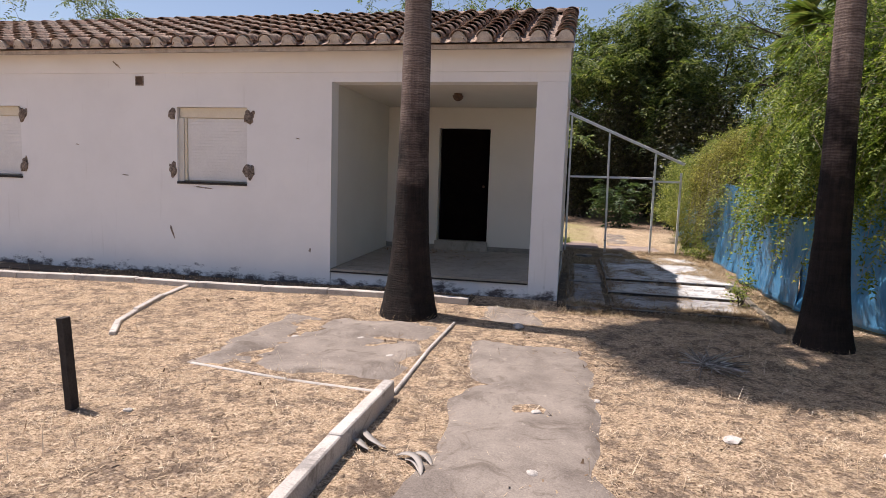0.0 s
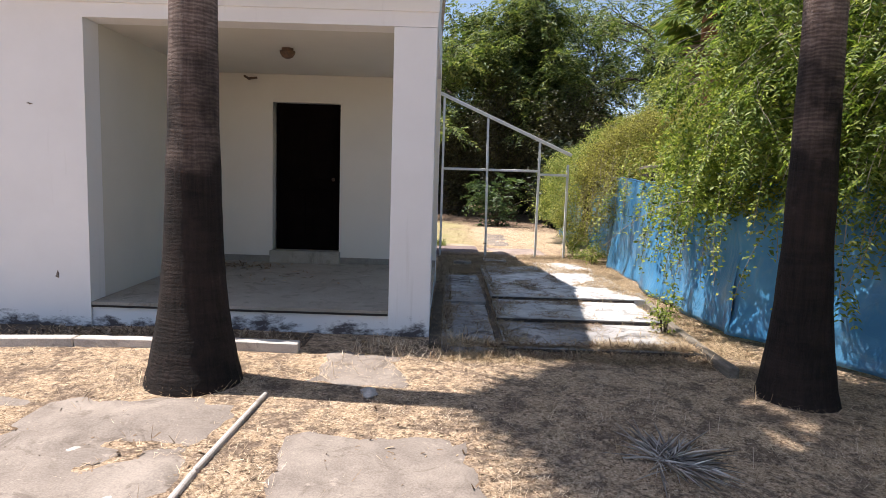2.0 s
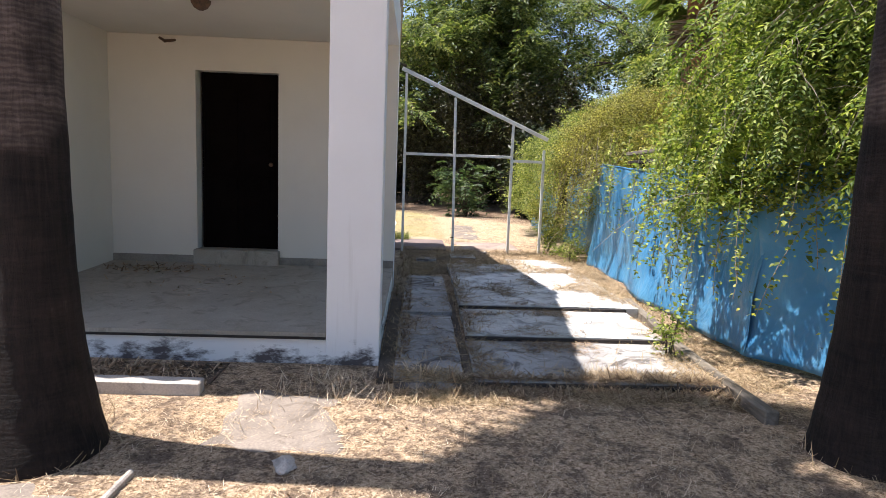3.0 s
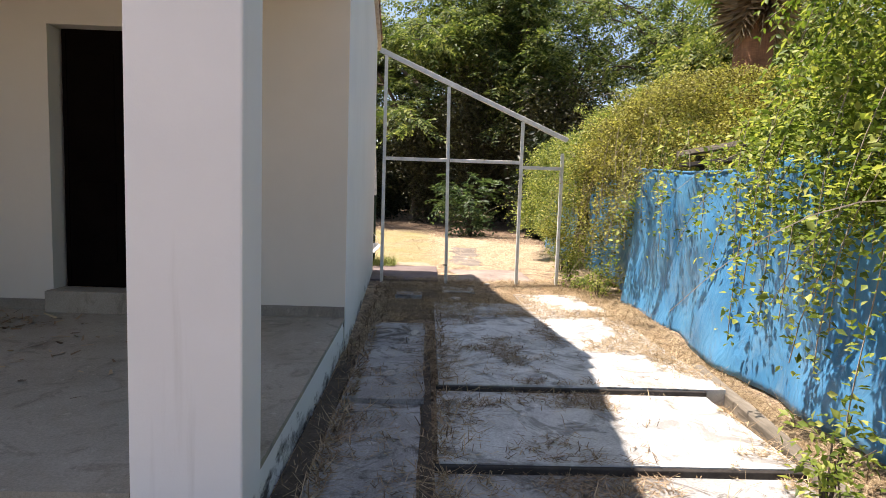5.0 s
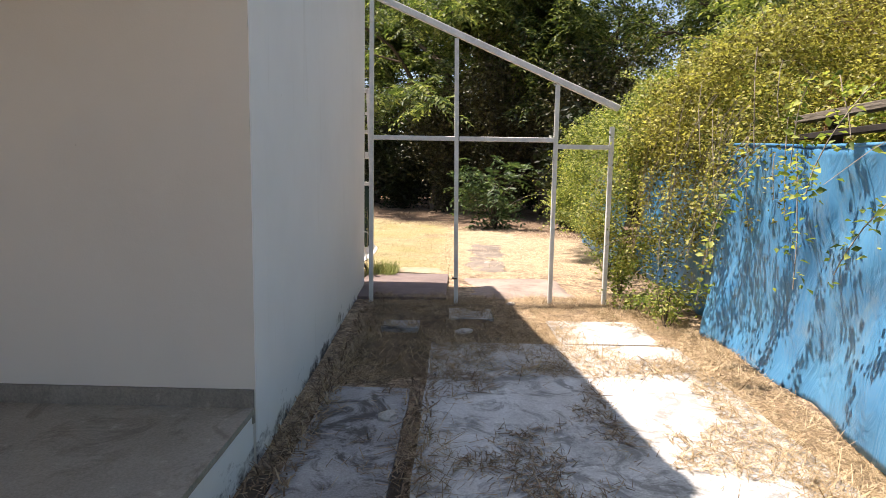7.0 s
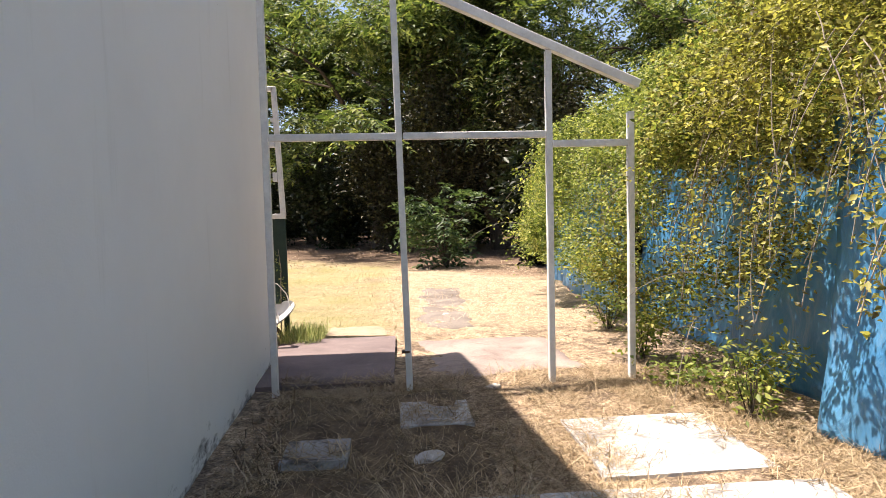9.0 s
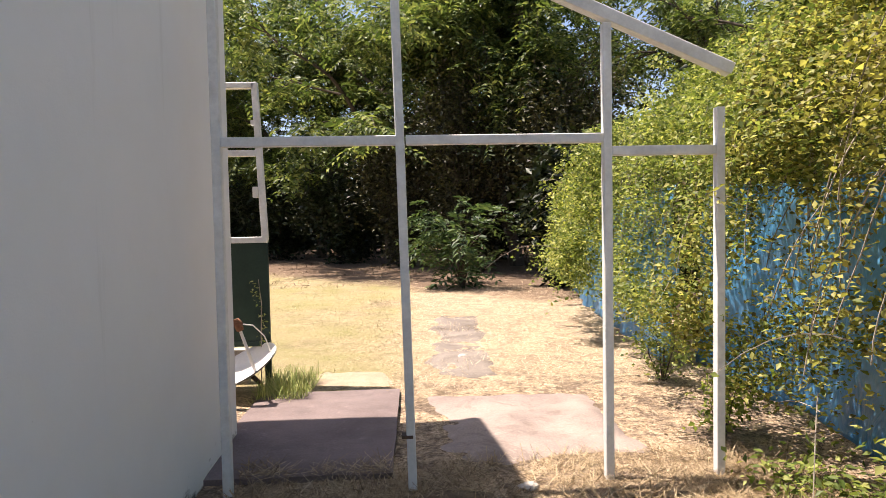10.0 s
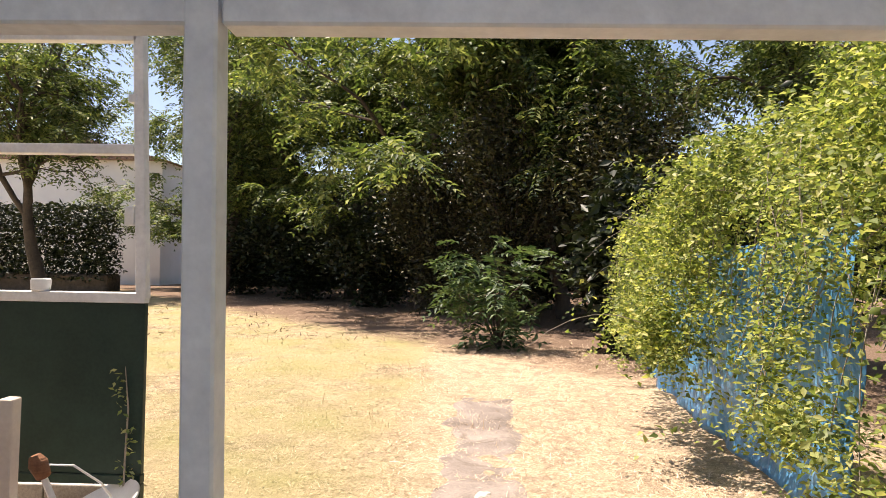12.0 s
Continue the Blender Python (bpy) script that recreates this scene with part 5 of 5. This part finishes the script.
def drooping_shrub():
    """Arching shoots with feathered leaves that hang over the sheet."""
    rng = np.random.default_rng(58)
    o = np.array([4.55, 8.7, 0.05])
    t = thing("overhanging_shrub", "arching green shrub drooping over the blue tarpaulin", "shrub", at=tuple(o))
    wood = bmesh.new()
    limbs = []
    for dx, dy, dz in ((0.0, -2.5, 2.9), (-0.1, -1.2, 3.1), (-0.2, 0.2, 3.75), (-0.25, 1.0, 3.3), (0.0, -3.6, 2.8)):
        pts = [np.array([0, 0, -0.1]), np.array([dx * 0.2, dy * 0.15, 1.2]), np.array([dx * 0.5, dy * 0.5, 2.2]), np.array([dx, dy, dz])]
        tube(wood, pts, [0.07, 0.055, 0.04, 0.02], 7, cap=False)
        limbs.append(pts)
    part("trunk", wood, BARK, t)
    stems = bmesh.new()
    bases, dirs = [], []
    for k in range(370):
        pts = limbs[rng.integers(0, len(limbs))]
        f = rng.uniform(0.1, 1.0)
        p = pts[2] * (1 - f) + pts[3] * f + rng.normal(0, 0.15, 3)
        d = np.array([-rng.uniform(0.3, 1.0), rng.normal(0, 0.55), rng.uniform(-0.1, 0.75)])
        d = d / np.linalg.norm(d)
        L = rng.uniform(0.7, 2.1)
        steps = 10
        line = [p]
        for q in range(steps):
            d = d + np.array([0.012, rng.normal(0, 0.07), -0.17])
            d = d / np.linalg.norm(d)
            p = p + d * L / steps
            edge = float(fence_x(p[1] + o[1])) - o[0] - 0.05
            if p[2] < 1.75:
                p[0] = min(p[0], edge)
            p[0] = max(p[0], edge - 0.85 + 0.12 * p[2])
            p[2] = max(p[2], 0.75)
            line.append(p.copy())
        tube(stems, line, [0.007 - 0.0005 * q for q in range(steps + 1)], 3, cap=False)
        line = np.array(line)
        n = int(L * 14.5)
        u = rng.uniform(1.2, steps - 0.01, n)
        i = u.astype(int)
        bases.append(line[i] + (line[i + 1] - line[i]) * (u - i)[:, None])
        dd = (line[i + 1] - line[i]) / (L / steps) * 0.5 + rng.normal(0, 0.6, (n, 3))
        dd[:, 2] -= 0.25
        dirs.append(dd)
    part("stem", stems, WEATHERED, t)["kind"] = "stuff"
    v, f = fronds_of(rng, np.concatenate(bases), np.concatenate(dirs), 0.18, 6, 0.053, 0.38, 0.6)
    raw_mesh("foliage", v, f, SHOOT_LEAF, t)


drooping_shrub()

GROVE = ((-2.5, 38.0, 12.0, 6.0, 71), (4.6, 30.5, 11.0, 4.9, 72), (11.0, 29.0, 11.0, 5.6, 73), (0.6, 33.0, 12.0, 6.2, 74), (-9.5, 44.0, 11.0, 5.5, 75), (16.5, 33.0, 11.0, 6.0, 76), (8.0, 34.5, 12.0, 5.2, 77))
for gx, gy, gh, gs, sd in GROVE:
    limb_tree("grove_tree", (gx, gy, 0.05), gh, gs, sd, "large dark green feathery-leaved tree behind the lawn", 62000 if gx == 4.6 else 26000 if gx > 7 and gx < 12 else 40000, 0.17 if gy < 33 else 0.2, 0.24, TREE_LEAF, 0.24, 0.3, 0.72)
limb_tree("tree", (-8.0, 39.0, 0.05), 14.0, 5.5, 85, "tall open-crowned tree beside the grove", 42000, 0.17, 0.25, TREE_LEAF, 0.25, 0.3, 0.95)
limb_tree("tree", (-17.2, 19.3, 0.05), 8.6, 3.0, 81, "feathery green tree standing behind the house", 16000, 0.12, 0.3, TREE_LEAF, 0.15, 0.3, 0.6)
limb_tree("weeping_tree", (8.9, 10.9, 0.05), 6.9, 3.3, 91, "drooping green tree leaning over the blue fence", 54000, 0.10, 0.32, WEEP_LEAF, 0.2, 0.9, 0.75)
limb_tree("weeping_tree", (9.4, 18.3, 0.05), 6.4, 3.4, 92, "drooping yellow-green tree behind the creeper", 54000, 0.11, 0.34, WEEP_LEAF, 0.2, 0.8, 0.8)

shrub("broad_leaved_bush", (2.45, 24.6, 0.1), 1.0, 0.75, 1.6, 41, "young bush with large feathered leaves at the lawn edge", 150, 0.165, BUSH_LEAF, feather=True)
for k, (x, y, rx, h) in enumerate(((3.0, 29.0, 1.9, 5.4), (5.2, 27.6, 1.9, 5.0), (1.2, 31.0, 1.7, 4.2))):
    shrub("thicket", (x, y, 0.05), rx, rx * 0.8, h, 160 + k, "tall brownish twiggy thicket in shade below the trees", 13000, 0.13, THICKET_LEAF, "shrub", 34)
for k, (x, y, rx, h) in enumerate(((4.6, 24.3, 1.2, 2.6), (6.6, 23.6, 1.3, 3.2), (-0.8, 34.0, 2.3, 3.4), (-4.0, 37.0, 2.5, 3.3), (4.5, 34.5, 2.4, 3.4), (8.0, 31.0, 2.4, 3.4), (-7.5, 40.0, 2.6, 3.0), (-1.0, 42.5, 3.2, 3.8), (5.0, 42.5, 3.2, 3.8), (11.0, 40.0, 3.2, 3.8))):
    shrub("undergrowth", (x, y, 0.05), rx, rx, h, 60 + k, "undergrowth beneath the trees, deep shade put into its near-black leaves", 7500, 0.2, DARK_LEAF, "shrub", 16)


limb_tree("tree", (-12.5, 35.0, 0.05), 11.5, 5.0, 84, "open-crowned tree with dark limbs at the lawn's end", 26000, 0.17, 0.33, TREE_LEAF, 0.25, 0.3, 0.85)


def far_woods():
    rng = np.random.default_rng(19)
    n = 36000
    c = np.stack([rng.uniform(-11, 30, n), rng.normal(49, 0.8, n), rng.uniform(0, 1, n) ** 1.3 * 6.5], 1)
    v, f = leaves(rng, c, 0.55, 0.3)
    # Backdrop strip; its darkness is shade carried by the near-black leaves.
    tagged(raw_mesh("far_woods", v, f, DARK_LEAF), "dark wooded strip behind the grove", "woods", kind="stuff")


far_woods()


def build_far():
    """What stands behind the garden to the left of the grove."""
    rng = np.random.default_rng(5)
    h = thing("hedge", "clipped dark ivy hedge at the end of the garden", "hedge", at=(-22, 40, 0.1))
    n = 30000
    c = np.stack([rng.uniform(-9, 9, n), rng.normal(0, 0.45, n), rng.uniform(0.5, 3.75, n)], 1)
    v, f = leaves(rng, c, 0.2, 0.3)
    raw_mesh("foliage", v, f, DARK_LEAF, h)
    part("bank", boxed(-9, -0.5, -0.2, 9, 0.6, 0.75, bevel=0.15), SOIL, h, "low earth bank under the hedge")
    b = thing("neighbour_house", "white neighbouring house beyond the hedge", "house", at=(-21, 47, 0))
    part("wall", boxed(-6, 0, 0, 6.5, 7, 6.9), CORNICE, b)
    bm = bmesh.new()
    prof = [(-6.4, 6.9), (6.9, 6.9), (0.2, 8.6)]
    a = [bm.verts.new((x, -0.4, z)) for x, z in prof]
    q = [bm.verts.new((x, 7.4, z)) for x, z in prof]
    bm.faces.new(a)
    bm.faces.new(q[::-1])
    for k in range(3):
        bm.faces.new((a[k], q[k], q[(k + 1) % 3], a[(k + 1) % 3]))
    part("roof", bm, TILE, b)


build_far()

# ---------------------------------------------------------------- straw, litter, grass


def scatter(name, n, xr, yr, length, width, flat, material, label, seed, density=0.0, keep=None, scale=1.2):
    rng = np.random.default_rng(seed)
    x, y = rng.uniform(*xr, n), rng.uniform(*yr, n)
    if density:
        w = np.array([noise.noise(Vector((a * scale, b * scale, seed))) + 0.5 * noise.noise(Vector((a * scale * 3.1, b * scale * 3.1, seed))) for a, b in zip(x, y)])
        ok = w + rng.uniform(-0.3, 0.3, n) > density - 0.35
        x, y = x[ok], y[ok]
    if keep is not None:
        ok = keep(x, y)
        x, y = x[ok], y[ok]
    z = ground_z(x, y) + 0.004
    for x0, x1, y0, y1, t in SLABS:
        on = (x > x0) & (x < x1) & (y > y0) & (y < y1)
        z = np.where(on, t + 0.003, z)
    v, f = blades(rng, np.stack([x, y, z], 1), length, width, flat)
    ob = raw_mesh(name, v, f, material)
    return tagged(ob, label, "dry grass", kind="stuff")


SLABS = ((1.2, 2.95, 8.28, 9.3, 0.10), (1.22, 2.97, 9.33, 10.36, 0.14), (1.24, 3.12, 10.4, 13.3, 0.175), (0.62, 1.12, 8.2, 10.2, 0.10), (0.64, 1.14, 10.23, 12.4, 0.125), (2.28, 3.1, 13.55, 14.32, 0.118), (1.36, 1.78, 14.3, 14.74, 0.13), (0.78, 1.1, 13.82, 14.1, 0.15), (0.25, 1.32, 15.2, 16.78, 0.135))


def slab_keep(x, y):
    r = np.random.default_rng(6).uniform(0, 1, len(x))
    p = np.full(len(x), 0.05)
    p = np.where((x > 1.14) & (x < 1.44), 0.5, p)
    p = np.where(x < 0.70, 0.5, p)
    p = np.where(x > 2.85, 0.7, p)
    p = np.where(y < 8.3, 0.8, p)
    p = np.where(y > 12.5, 0.7, p)
    return r < p


def off_path(x, y):
    on = ((x > -0.22) & (x < 0.92) & (y < 6.6)) | ((x > -2.4) & (x < -0.75) & (y > 5.05) & (y < 6.8))
    rng = np.random.default_rng(2)
    rim = np.minimum(np.minimum(x + 0.22, 0.92 - x), 6.6 - y)
    rim = np.where(x < -0.7, np.minimum(np.minimum(x + 2.4, -0.75 - x), np.minimum(y - 5.05, 6.8 - y)), rim)
    return ~on | (rng.uniform(0, 1, len(x)) < np.where(rim < 0.16, 0.55, 0.13))


scatter("straw", 230000, (-7.5, 5.2), (1.3, 8.2), 0.042, 0.0027, 0.86, STRAW, "matted straw and cut dry grass on the front ground", 7, 0.42, off_path, 2.3)
scatter("leaf_litter", 14000, (-7.5, 5.2), (1.5, 8.2), 0.035, 0.014, 0.9, BROWN_LITTER, "brown dead leaves strewn on the front ground", 27, 0.55, None, 0.9)
scatter("tuft_grass", 9000, (-7.5, 4.5), (2.0, 8.4), 0.10, 0.004, 0.35, STRAW, "thin dry grass tufts", 8, 0.75, off_path, 1.6)
scatter("straw", 70000, (0.55, 3.45), (7.9, 15.3), 0.10, 0.0038, 0.9, DULL_STRAW, "straw and dead stalks between the slabs", 9, 0.4, slab_keep, 1.3)
scatter("leaf_litter", 30000, (0.55, 3.45), (7.9, 15.3), 0.06, 0.005, 0.93, BROWN_LITTER, "brown leaf litter and sticks on the slabs", 10, 0.95, None, 1.1)
scatter("straw", 44000, (0.6, 3.6), (12.6, 15.4), 0.075, 0.003, 0.86, DULL_STRAW, "thick dry straw drifted at the foot of the frame", 12, 0.3, None, 1.2)
scatter("lawn_grass", 52000, (-6.0, 1.4), (17.2, 27.0), 0.035, 0.005, 0.86, GRASS, "parched yellow lawn behind the house", 13, 0.1, None, 0.6)
scatter("lawn_straw", 40000, (1.2, 4.3), (16.75, 25.0), 0.045, 0.0035, 0.92, STRAW, "dry straw beside the back path", 14, 0.2, None, 0.9)
scatter("green_grass", 1300, (0.22, 0.62), (16.6, 17.3), 0.11, 0.005, 0.35, GREEN_GRASS, "tuft of green grass by the dish", 15)
scatter("leaf_litter", 9000, (-8.0, 8.0), (25.0, 38.0), 0.09, 0.02, 0.95, BROWN_LITTER, "brown fallen leaves under the trees", 16, 0.2, None, 0.5)


scatter("leaf_litter", 5000, (1.0, 3.1), (8.05, 8.36), 0.07, 0.009, 0.9, BROWN_LITTER, "dead stalks and leaves banked before the slab step", 43)
scatter("straw", 9000, (0.6, 3.1), (7.95, 8.5), 0.09, 0.004, 0.88, DULL_STRAW, "dull straw banked before the slab step", 44, 0.3, None, 1.6)


scatter("leaf_litter", 30000, (1.22, 2.3), (8.4, 12.8), 0.045, 0.0048, 0.95, BROWN_LITTER, "dark crumbled leaves lying in patches on the slabs", 45, 0.62, None, 1.9)
scatter("leaf_litter", 10000, (0.6, 1.14), (8.3, 12.5), 0.045, 0.0048, 0.95, BROWN_LITTER, "dark crumbled leaves on the narrow slabs", 46, 0.6, None, 1.9)
scatter("tuft_grass", 9000, (-5.5, 1.35), (17.4, 25.5), 0.085, 0.004, 0.5, GRASS, "longer dry tufts standing in the lawn", 47, 0.8, None, 1.1)
scatter("tuft_grass", 2500, (1.3, 3.6), (17.0, 24.0), 0.08, 0.004, 0.55, STRAW, "dry tufts beside the back path", 48, 0.8, None, 1.3)


def rim_keep(x, y):
    w = np.array([noise.noise(Vector((a * 1.6, c * 1.1, 4.0))) + 0.5 * noise.noise(Vector((a * 5, c * 5, 2.0))) for a, c in zip(x, y)])
    return (x + w * 0.55 > 2.80 + 0.35 * np.clip((y - 11.6) / 0.8, 0, 1)) & (x < fence_x(y) - 0.05)


scatter("straw", 60000, (2.1, 3.6), (8.3, 14.9), 0.05, 0.0036, 0.93, DULL_STRAW, "fine straw spilling over the slab edge", 41, 0, rim_keep)


def ring_keep(cx, cy, r0, r1):
    return lambda x, y: (np.hypot(x - cx, y - cy) > r0) & (np.hypot(x - cx, y - cy) < r1)


scatter("tuft_grass", 420, (-1.75, -0.65), (6.83, 7.93), 0.09, 0.0045, 0.6, DULL_STRAW, "dry stalks round the palm's foot", 31, 0, ring_keep(-1.205, 7.38, 0.27, 0.46))
scatter("tuft_grass", 300, (2.7, 3.8), (6.75, 7.85), 0.08, 0.0045, 0.65, DULL_STRAW, "dry stalks round the palm's foot", 32, 0, ring_keep(3.24, 7.3, 0.26, 0.42))
scatter("leaf_litter", 3600, (0.51, 0.72), (8.7, 15.4), 0.05, 0.008, 0.8, BROWN_LITTER, "dead leaves and stalks drifted along the wall", 33)
scatter("leaf_litter", 1500, (1.13, 1.30), (8.3, 13.0), 0.06, 0.008, 0.85, BROWN_LITTER, "dead leaves in the joint between slabs", 34)
scatter("tuft_grass", 2500, (-0.7, 0.9), (7.9, 8.4), 0.09, 0.005, 0.5, STRAW, "dry stalks before the porch step", 35, 0.5)
scatter("leaf_litter", 7000, (-7.0, -0.6), (8.1, 8.6), 0.05, 0.014, 0.85, BROWN_LITTER, "dead leaves in the earth strip by the wall", 36)


def porch_leaves():
    rng = np.random.default_rng(40)
    n = 260
    x = np.concatenate([rng.normal(-2.15, 0.28, n), rng.normal(-1.2, 0.5, 60)])
    y = np.concatenate([rng.normal(10.95, 0.12, n), rng.normal(10.4, 0.4, 60)])
    ok = (x > -2.7) & (y < 11.28) & (y > 8.8)
    x, y = x[ok], y[ok]
    z = FLOOR + 0.075 * (y - FRONT) / 2.7 + 0.004
    v, f = blades(rng, np.stack([x, y, z], 1), 0.06, 0.018, 0.96)
    tagged(raw_mesh("leaf_litter", v, f, BROWN_LITTER), "dead leaves blown onto the porch floor", "leaf litter", kind="stuff")


porch_leaves()


def dry_frond(at, seed, n, length, label, material, spread=2.4, rz=0.0):
    rng = np.random.default_rng(seed)
    p = thing("fallen_frond", label, "palm frond", at=at, rz=rz)
    th = rng.uniform(-spread, spread, n)
    el = rng.uniform(0.02, 0.28, n)
    d = np.stack([np.cos(th) * np.cos(el), np.sin(th) * np.cos(el), np.sin(el)], 1)
    base = d * 0.03 + rng.normal(0, length * 0.12, (n, 3)) * np.array([1, 1, 0]) + np.array([0, 0, 0.01])
    d = d + rng.normal(0, 0.3, (n, 3)) * np.array([1, 1, 0.3])
    d = d / np.linalg.norm(d, axis=1)[:, None]
    v, f = leaf_points(base, d, np.tile([0, 0, 1.0], (n, 1)) + rng.normal(0, 0.5, (n, 3)), length * rng.uniform(0.35, 1.15, n), length * 0.024 * rng.uniform(0.7, 1.3, n))
    v[:, 2] = np.maximum(v[:, 2], 0.005)
    raw_mesh("blade_fan", v, f, material, p)["kind"] = "stuff"
    part("stalk", tube(bmesh.new(), [(0, 0, 0.012), (-0.12, 0.03, 0.015), (-0.24, 0.02, 0.012)], [0.009, 0.007, 0.005], 6), material, p)


dry_frond((1.90, 6.2, 0.02), 4, 170, 0.34, "dry silver-grey palm frond lying on the ground", SILVER, 2.3)


def dry_husk(at, rz, label):
    """Curled strips of a dry palm husk."""
    h = thing("dry_husk", label, "palm husk", at=at, rz=rz)
    for k, (r, a0, a1, lift) in enumerate(((0.13, -0.4, 1.5, 0.03), (0.10, -0.2, 1.2, 0.015), (0.16, 0.2, 1.1, 0.02))):
        bm = bmesh.new()
        rows = []
        for q in range(9):
            a = a0 + (a1 - a0) * q / 8
            w = 0.022 * math.sin(math.pi * (q + 0.7) / 9.4)
            up = lift * math.sin(math.pi * q / 8) + 0.006
            rows.append([bm.verts.new((math.cos(a) * (r + d) + 0.02 * k, math.sin(a) * (r + d) * 1.5, up + e)) for d, e in ((-w, 0.012), (0.0, 0.0), (w, 0.012), (0.0, 0.006))])
        for p, n in zip(rows, rows[1:]):
            for c in range(4):
                bm.faces.new((p[c], p[(c + 1) % 4], n[(c + 1) % 4], n[c]))
        smooth(part("strip", bm, SILVER, h))


dry_husk((-0.22, 3.5, 0.02), 20, "pale curled palm husk strips on bare soil")
dry_husk((-0.42, 3.95, 0.02), 200, "small pale dry husk shreds beside the kerb")


def stones():
    rng = random.Random(12)
    spots = [(-2.25, 3.95, 0.03), (0.45, 4.7, 0.035), (1.72, 4.55, 0.05), (-1.35, 6.1, 0.03), (-2.0, 6.0, 0.03), (0.5, 3.7, 0.03), (0.9, 5.1, 0.025), (0.12, 7.15, 0.06), (-0.9, 5.6, 0.03), (2.6, 4.5, 0.03), (1.5, 13.9, 0.06), (1.05, 11.9, 0.05), (0.9, 10.7, 0.04), (2.0, 15.0, 0.04), (1.9, 17.9, 0.05)]
    for k, (x, y, r) in enumerate(spots):
        bm = bmesh.new()
        bmesh.ops.create_icosphere(bm, subdivisions=2, radius=r)
        for v in bm.verts:
            j = 1 + 0.5 * noise.noise(v.co * 25 + Vector((k, 0, 0)))
            v.co = Vector((v.co.x * j * 1.3, v.co.y * j, v.co.z * j * 0.55))
        z = float(ground_z(x, y))
        for x0, x1, y0, y1, t in SLABS:
            if x0 < x < x1 and y0 < y < y1:
                z = t
        s = part("stone", bm, KERB)
        s.matrix_basis = pose(x, y, z + r * 0.22, 0, 0, rng.uniform(0, 360))
        tagged(s, "small pale rubble stone on the dry ground", "stone", "scattered stones")


stones()
